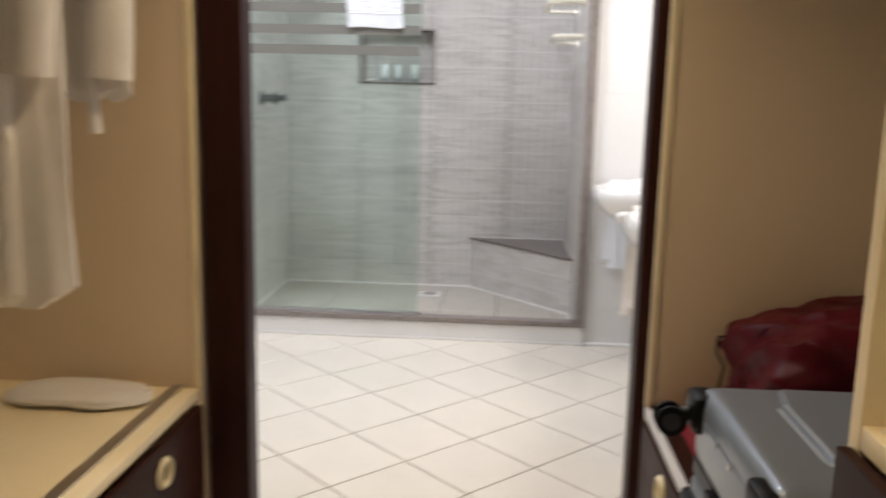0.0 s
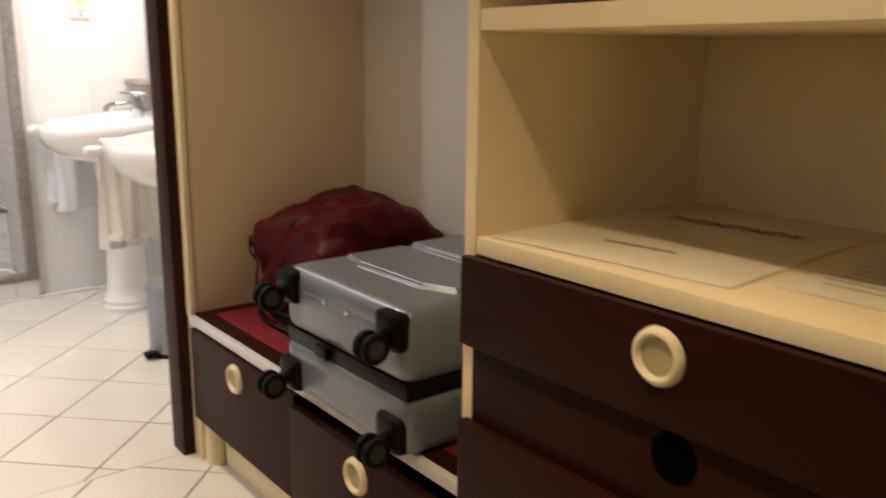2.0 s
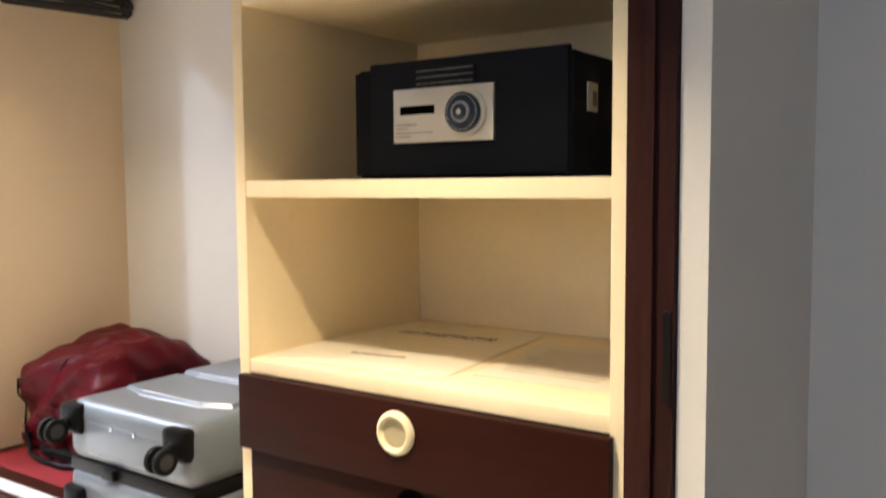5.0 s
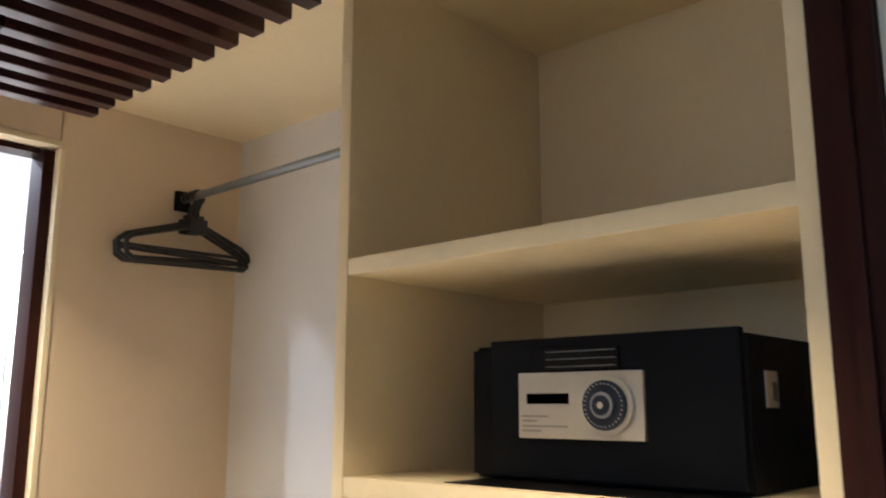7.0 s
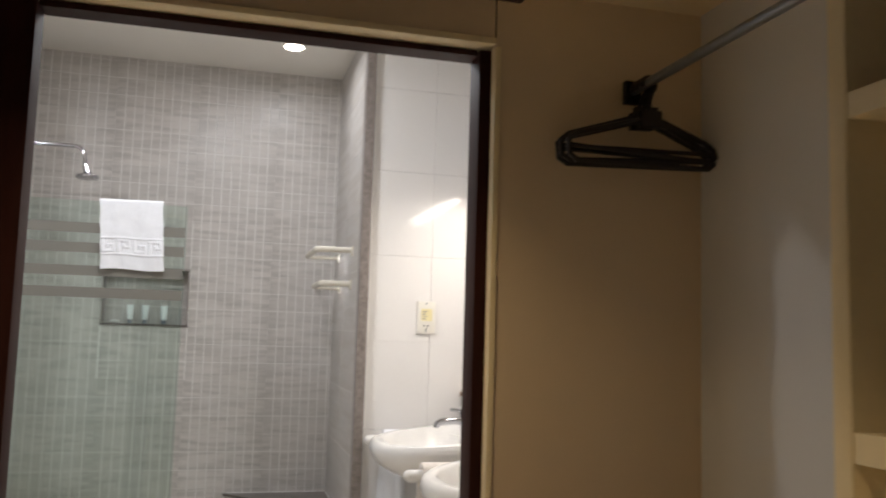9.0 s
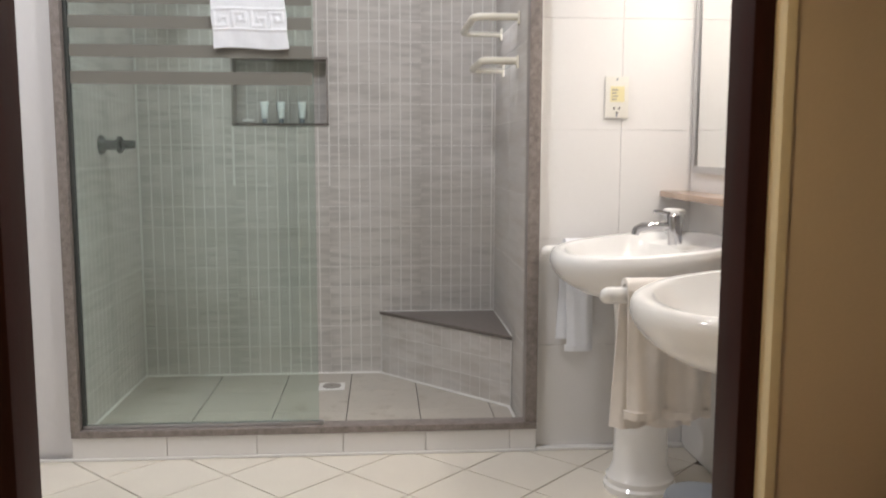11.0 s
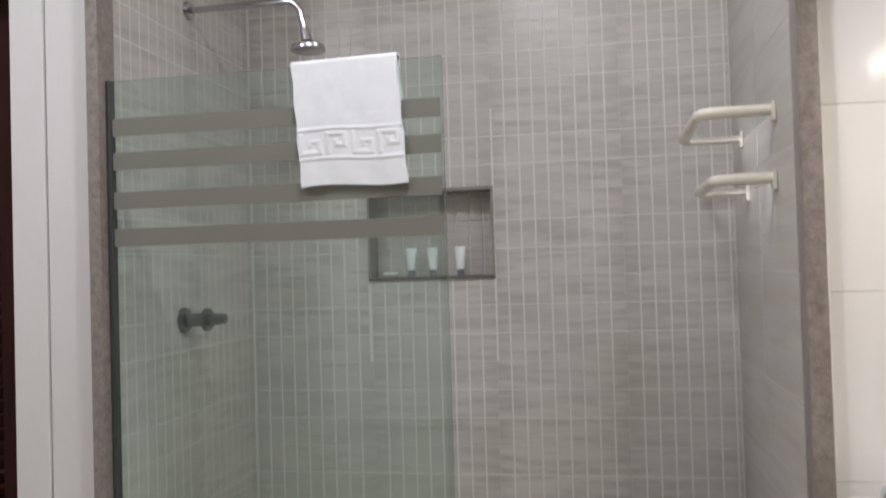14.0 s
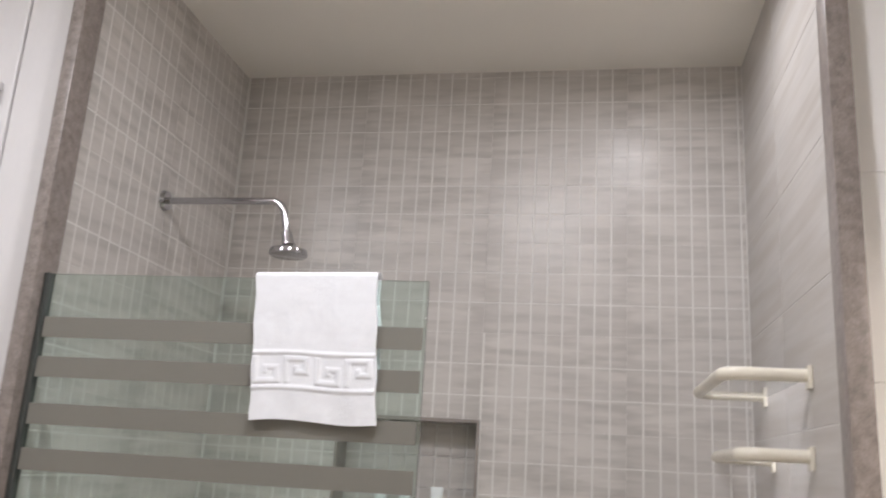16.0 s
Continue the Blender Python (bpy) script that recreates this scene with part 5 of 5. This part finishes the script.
for sx, sz in ((0.338, 1.380), (0.358, 1.380), (0.349, 1.362)):
    part("pin_hole", cyl((sx, Y_SH - 0.0128, sz), (sx, Y_SH - 0.0121, sz), 0.0042, segs=12), VOIDSHADE, sock)
for sz in (1.352, 1.492):
    part("screw", cyl((0.3485, Y_SH - 0.0132, sz), (0.3485, Y_SH - 0.0121, sz), 0.0045, segs=12), STEEL, sock)

# pedal bin
pbin = thing("pedal_bin", (0.287, 0.95, 0), "grey steel pedal bin with a domed lid beside the basin", "waste bin")
BX, BY = 0.287, 0.95
part("body", lathe([(0.092, 0.006), (0.095, 0.02), (0.098, 0.255), (0.097, 0.262)], (BX, BY, 0), 40), STEEL, pbin)
part("base_ring", lathe([(0.098, 0.0), (0.099, 0.012), (0.094, 0.018), (0.06, 0.018)], (BX, BY, 0), 40), BLACKPLASTIC, pbin)
part("lid", lathe([(0.101, 0.262), (0.102, 0.272), (0.096, 0.286), (0.06, 0.298), (0.004, 0.302)], (BX, BY, 0), 40), STEEL, pbin)
part("pedal", box(BX - 0.135, BX - 0.085, BY - 0.062, BY - 0.018, 0.010, 0.030, bevel=0.008), BLACKPLASTIC, pbin, "black foot pedal")

# window in the bedroom wall
win = thing("window_1", (-3.15, -2.8, 1.45), "plain white framed bedroom window", "window", kind="structure")
wf = box(-3.18, -3.12, -3.35, -3.29, 0.7, 2.2)
box(-3.18, -3.12, -2.31, -2.25, 0.7, 2.2, bm=wf)
box(-3.18, -3.12, -3.29, -2.31, 0.7, 0.76, bm=wf)
box(-3.18, -3.12, -3.29, -2.31, 2.14, 2.2, bm=wf)
part("window_frame", wf, WHITE_WOOD, win)
wp = part("pane", box(-3.153, -3.147, -3.29, -2.31, 0.76, 2.14), CLEARGLASS, win, smooth=False)
wp.visible_shadow = False


# ---- pieces: floor tiles, wall tiles, mosaic ----
def clip(poly, axis, value, keep_above):
    out = []
    for k in range(len(poly)):
        a, b = poly[k], poly[(k + 1) % len(poly)]
        ina, inb = (a[axis] >= value) == keep_above, (b[axis] >= value) == keep_above
        if ina:
            out.append(a)
        if ina != inb:
            t = (value - a[axis]) / (b[axis] - a[axis])
            out.append((a[0] + (b[0] - a[0]) * t, a[1] + (b[1] - a[1]) * t))
    return out


def slab(outline, thick, chamfer):
    """A flat tile with a chamfered upper edge; its top lies at z = 0."""
    c = Vector((sum(p[0] for p in outline) / len(outline), sum(p[1] for p in outline) / len(outline), 0))
    bm = bmesh.new()
    rows = []
    for inset, z in ((0, -thick), (0, -chamfer), (chamfer, 0)):
        rows.append([bm.verts.new((p[0] + (c.x - p[0]) * inset / max(0.02, (Vector((p[0], p[1], 0)) - c).length), p[1] + (c.y - p[1]) * inset / max(0.02, (Vector((p[0], p[1], 0)) - c).length), z)) for p in outline])
    n = len(outline)
    for a, b in zip(rows, rows[1:]):
        for k in range(n):
            bm.faces.new((a[k], a[(k + 1) % n], b[(k + 1) % n], b[k]))
    bm.faces.new(rows[-1])
    bmesh.ops.recalc_face_normals(bm, faces=bm.faces)
    me = bpy.data.meshes.new("tile")
    bm.to_mesh(me)
    bm.free()
    return me


def diagonal_floor(x0, x1, y0, y1, cx, cy, side, gap, parent, mat):
    half = side / math.sqrt(2)
    h = half - gap / math.sqrt(2)
    full = [(h, 0), (0, h), (-h, 0), (0, -h)]
    shared = slab(full, 0.008, 0.0015)
    shared.materials.append(mat)
    for i in range(-22, 23):
        for j in range(-22, 23):
            tx, ty = cx + (i + j) * half, cy + half + (i - j) * half
            if not (x0 - half < tx < x1 + half and y0 - half < ty < y1 + half):
                continue
            poly = [(tx + a, ty + b) for a, b in full]
            cut = poly
            for axis, value, above in ((0, x0, True), (0, x1, False), (1, y0, True), (1, y1, False)):
                cut = clip(cut, axis, value, above) if cut else cut
            if len(cut) < 3 or abs(sum(cut[k][0] * cut[(k + 1) % len(cut)][1] - cut[(k + 1) % len(cut)][0] * cut[k][1] for k in range(len(cut)))) < 0.003:
                continue
            whole = len(cut) == 4 and all(abs(p[0] - q[0]) + abs(p[1] - q[1]) < 1e-6 for p, q in zip(cut, poly))
            if whole:
                ob = new("floor_tile", shared)
                ob.location = (tx, ty, 0)
            else:
                me = slab([(p[0] - tx, p[1] - ty) for p in cut], 0.008, 0.0015)
                me.materials.append(mat)
                ob = new("floor_tile", me)
                ob.location = (tx, ty, 0)
            ob.parent = parent


floor_c = thing("floor_corridor_tiles", (0, 0, 0), "cream floor tiles laid diagonally in the corridor", "floor", kind="structure")
diagonal_floor(FRONT_L - 0.06, 0.08, -2.36, 0.05, -0.233, -0.313, 0.301, 0.0048, floor_c, FLOORTILE)
floor_b = thing("floor_bathroom_tiles", (0, 0, 0), "cream floor tiles laid diagonally in the bathroom", "floor", kind="structure")
diagonal_floor(X_BL, X_BR, 0.052, 2.085, -0.938, 1.682, 0.3178, 0.0052, floor_b, FLOORTILE)

floor_s = thing("floor_shower_tiles", (0, 0, 0.06), "grey shower floor tiles with dark joints", "floor", kind="structure")
sxs = [X_SHL, -1.39, -1.055, -0.735, -0.413, -0.092, X_SHR]
for a, b in zip(sxs, sxs[1:]):
    for y0, y1 in ((2.156, 2.48), (2.48, 2.80), (2.80, 3.118)):
        me = slab([(a + 0.002, y0 + 0.0008), (b - 0.002, y0 + 0.0008), (b - 0.002, y1 - 0.0008), (a + 0.002, y1 - 0.0008)], 0.006, 0.001)
        me.materials.append(SHOWERFLOOR)
        ob = new("shower_floor_tile", me)
        ob.location = (0, 0, 0.0015)
        ob.parent = floor_s


def wall_tiles(us, vs, place, parent, name, mat, gap=0.0005):
    """Flat tiles on a wall: us across, vs up; place turns (u, v, out) into the world."""
    for a, b in zip(us, us[1:]):
        for c, d in zip(vs, vs[1:]):
            me = slab([(a + gap, c + gap), (b - gap, c + gap), (b - gap, d - gap), (a + gap, d - gap)], 0.006, 0.001)
            me.materials.append(mat)
            ob = new(name, me)
            ob.matrix_world = place
            ob.parent = parent


ZT = [0.0, 0.432, 0.864, 1.296, 1.727, 2.158, 2.589, CEIL_B]
tiles_far = thing("tiles_far_wall", (0, 0, 0), "glossy white wall tiles beside the shower", "wall tiles", kind="structure")
face_y = Matrix(((1, 0, 0, 0), (0, 0, -1, Y_SH), (0, 1, 0, 0), (0, 0, 0, 1)))
wall_tiles([0.046, 0.372, X_BR], ZT, face_y, tiles_far, "wall_tile", WHITETILE)
tiles_right = thing("tiles_right_wall", (0, 0, 0), "glossy white wall tiles behind the basins", "wall tiles", kind="structure")
face_x = Matrix(((0, 0, -1, X_BR), (1, 0, 0, 0), (0, 1, 0, 0), (0, 0, 0, 1)))
wall_tiles([0.11, 0.47, 0.80, 1.13, 1.46, 1.79, Y_SH], ZT, face_x, tiles_right, "wall_tile", WHITETILE)

# mosaic-faced tiles of the shower: grooved cells on each
COLS = [0.4665 * k / 9 for k in range(10)]
ROWS = [0.0, 0.103, 0.206, 0.309]
MOS = {}


def mosaic_mesh(u0, u1, v0, v1):
    """A grooved tile from u0 to u1 and v0 to v1 of the full pattern."""
    key = (round(u0, 3), round(u1, 3), round(v0, 3), round(v1, 3))
    if key in MOS:
        return MOS[key]
    verts, faces = [], []
    for a, b in zip(COLS, COLS[1:]):
        a, b = max(a, u0), min(b, u1)
        if b - a < 0.008:
            continue
        for c, d in zip(ROWS, ROWS[1:]):
            c, d = max(c, v0), min(d, v1)
            if d - c < 0.008:
                continue
            n = len(verts)
            gl, gr = (0.0004 if a < 0.001 else 0.0030), (0.0004 if b > 0.4655 else 0.0030)
            gb, gt = (0.0006 if c < 0.001 else 0.0019), (0.0006 if d > 0.3080 else 0.0019)
            e = 0.0007
            verts += [(a + gl, c + gb, -0.0010), (b - gr, c + gb, -0.0010), (b - gr, d - gt, -0.0010), (a + gl, d - gt, -0.0010),
                      (a + gl + e, c + gb + e, 0), (b - gr - e, c + gb + e, 0), (b - gr - e, d - gt - e, 0), (a + gl + e, d - gt - e, 0)]
            faces += [(n, n + 1, n + 5, n + 4), (n + 1, n + 2, n + 6, n + 5), (n + 2, n + 3, n + 7, n + 6), (n + 3, n, n + 4, n + 7), (n + 4, n + 5, n + 6, n + 7)]
    me = bpy.data.meshes.new("mosaic_tile")
    me.from_pydata(verts, [], faces)
    me.materials.append(MOSAIC)
    MOS[key] = me
    return me


def mosaic_wall(span0, span1, start, z0, z1, zstart, place, parent, holes=()):
    u = start
    while u > span0:
        u -= 0.4665
    while u < span1 - 0.005:
        a, b = max(u, span0), min(u + 0.4665, span1)
        v = zstart
        while v > z0:
            v -= 0.309
        while v < z1 - 0.005:
            c, d = max(v, z0), min(v + 0.309, z1)
            boxes = [(a, b, c, d)]
            for h0, h1, g0, g1 in holes:
                cut = []
                for p, q, r, s in boxes:
                    if q <= h0 or p >= h1 or s <= g0 or r >= g1:
                        cut.append((p, q, r, s))
                        continue
                    if p < h0: cut.append((p, h0, r, s))
                    if q > h1: cut.append((h1, q, r, s))
                    if r < g0: cut.append((max(p, h0), min(q, h1), r, g0))
                    if s > g1: cut.append((max(p, h0), min(q, h1), g1, s))
                boxes = cut
            for p, q, r, s in boxes:
                if q - p < 0.012 or s - r < 0.012:
                    continue
                ob = new("mosaic_tile", mosaic_mesh(p - u, q - u, r - v, s - v))
                ob.matrix_world = place @ Matrix.Translation((u, v, 0))
                ob.parent = parent
            v += 0.309
        u += 0.4665


mos_b = thing("mosaic_back_wall", (0, 0, 0), "taupe grooved mosaic tiles on the shower's back wall", "wall tiles", kind="structure")
mosaic_wall(X_SHL, X_SHR, -0.842, 0.062, CEIL_B, 0.106, Matrix(((1, 0, 0, 0), (0, 0, -1, Y_BACK), (0, 1, 0, 0), (0, 0, 0, 1))), mos_b, [(-1.318, -0.838, 1.336, 1.676)])
mos_l = thing("mosaic_left_wall", (0, 0, 0), "taupe grooved mosaic tiles on the shower's side wall", "wall tiles", kind="structure")
mosaic_wall(Y_SH + 0.035, Y_BACK, Y_BACK - 0.4665, 0.062, CEIL_B, 0.106, Matrix(((0, 0, 1, X_SHL), (1, 0, 0, 0), (0, 1, 0, 0), (0, 0, 0, 1))), mos_l)
mos_r = thing("mosaic_right_wall", (0, 0, 0), "taupe streaked plain tiles on the shower's side wall", "wall tiles", kind="structure")
wall_tiles([Y_SH + 0.035, Y_BACK - 0.4665, Y_BACK], [0.062, 0.106] + [0.106 + 0.309 * k for k in range(1, 9)] + [CEIL_B],
           Matrix(((0, 0, -1, X_SHR + 0.0), (1, 0, 0, 0), (0, 1, 0, 0), (0, 0, 0, 1))), mos_r, "streaked_tile", STREAKTILE, 0.0013)
mos_n = thing("mosaic_niche", (0, 0, 0), "taupe grooved mosaic tiles at the back of the niche", "wall tiles", kind="structure")
mosaic_wall(-1.309, -0.849, -1.309, 1.349, 1.664, 1.349, Matrix(((1, 0, 0, 0), (0, 0, -1, Y_BACK + 0.106), (0, 1, 0, 0), (0, 0, 0, 1))), mos_n)
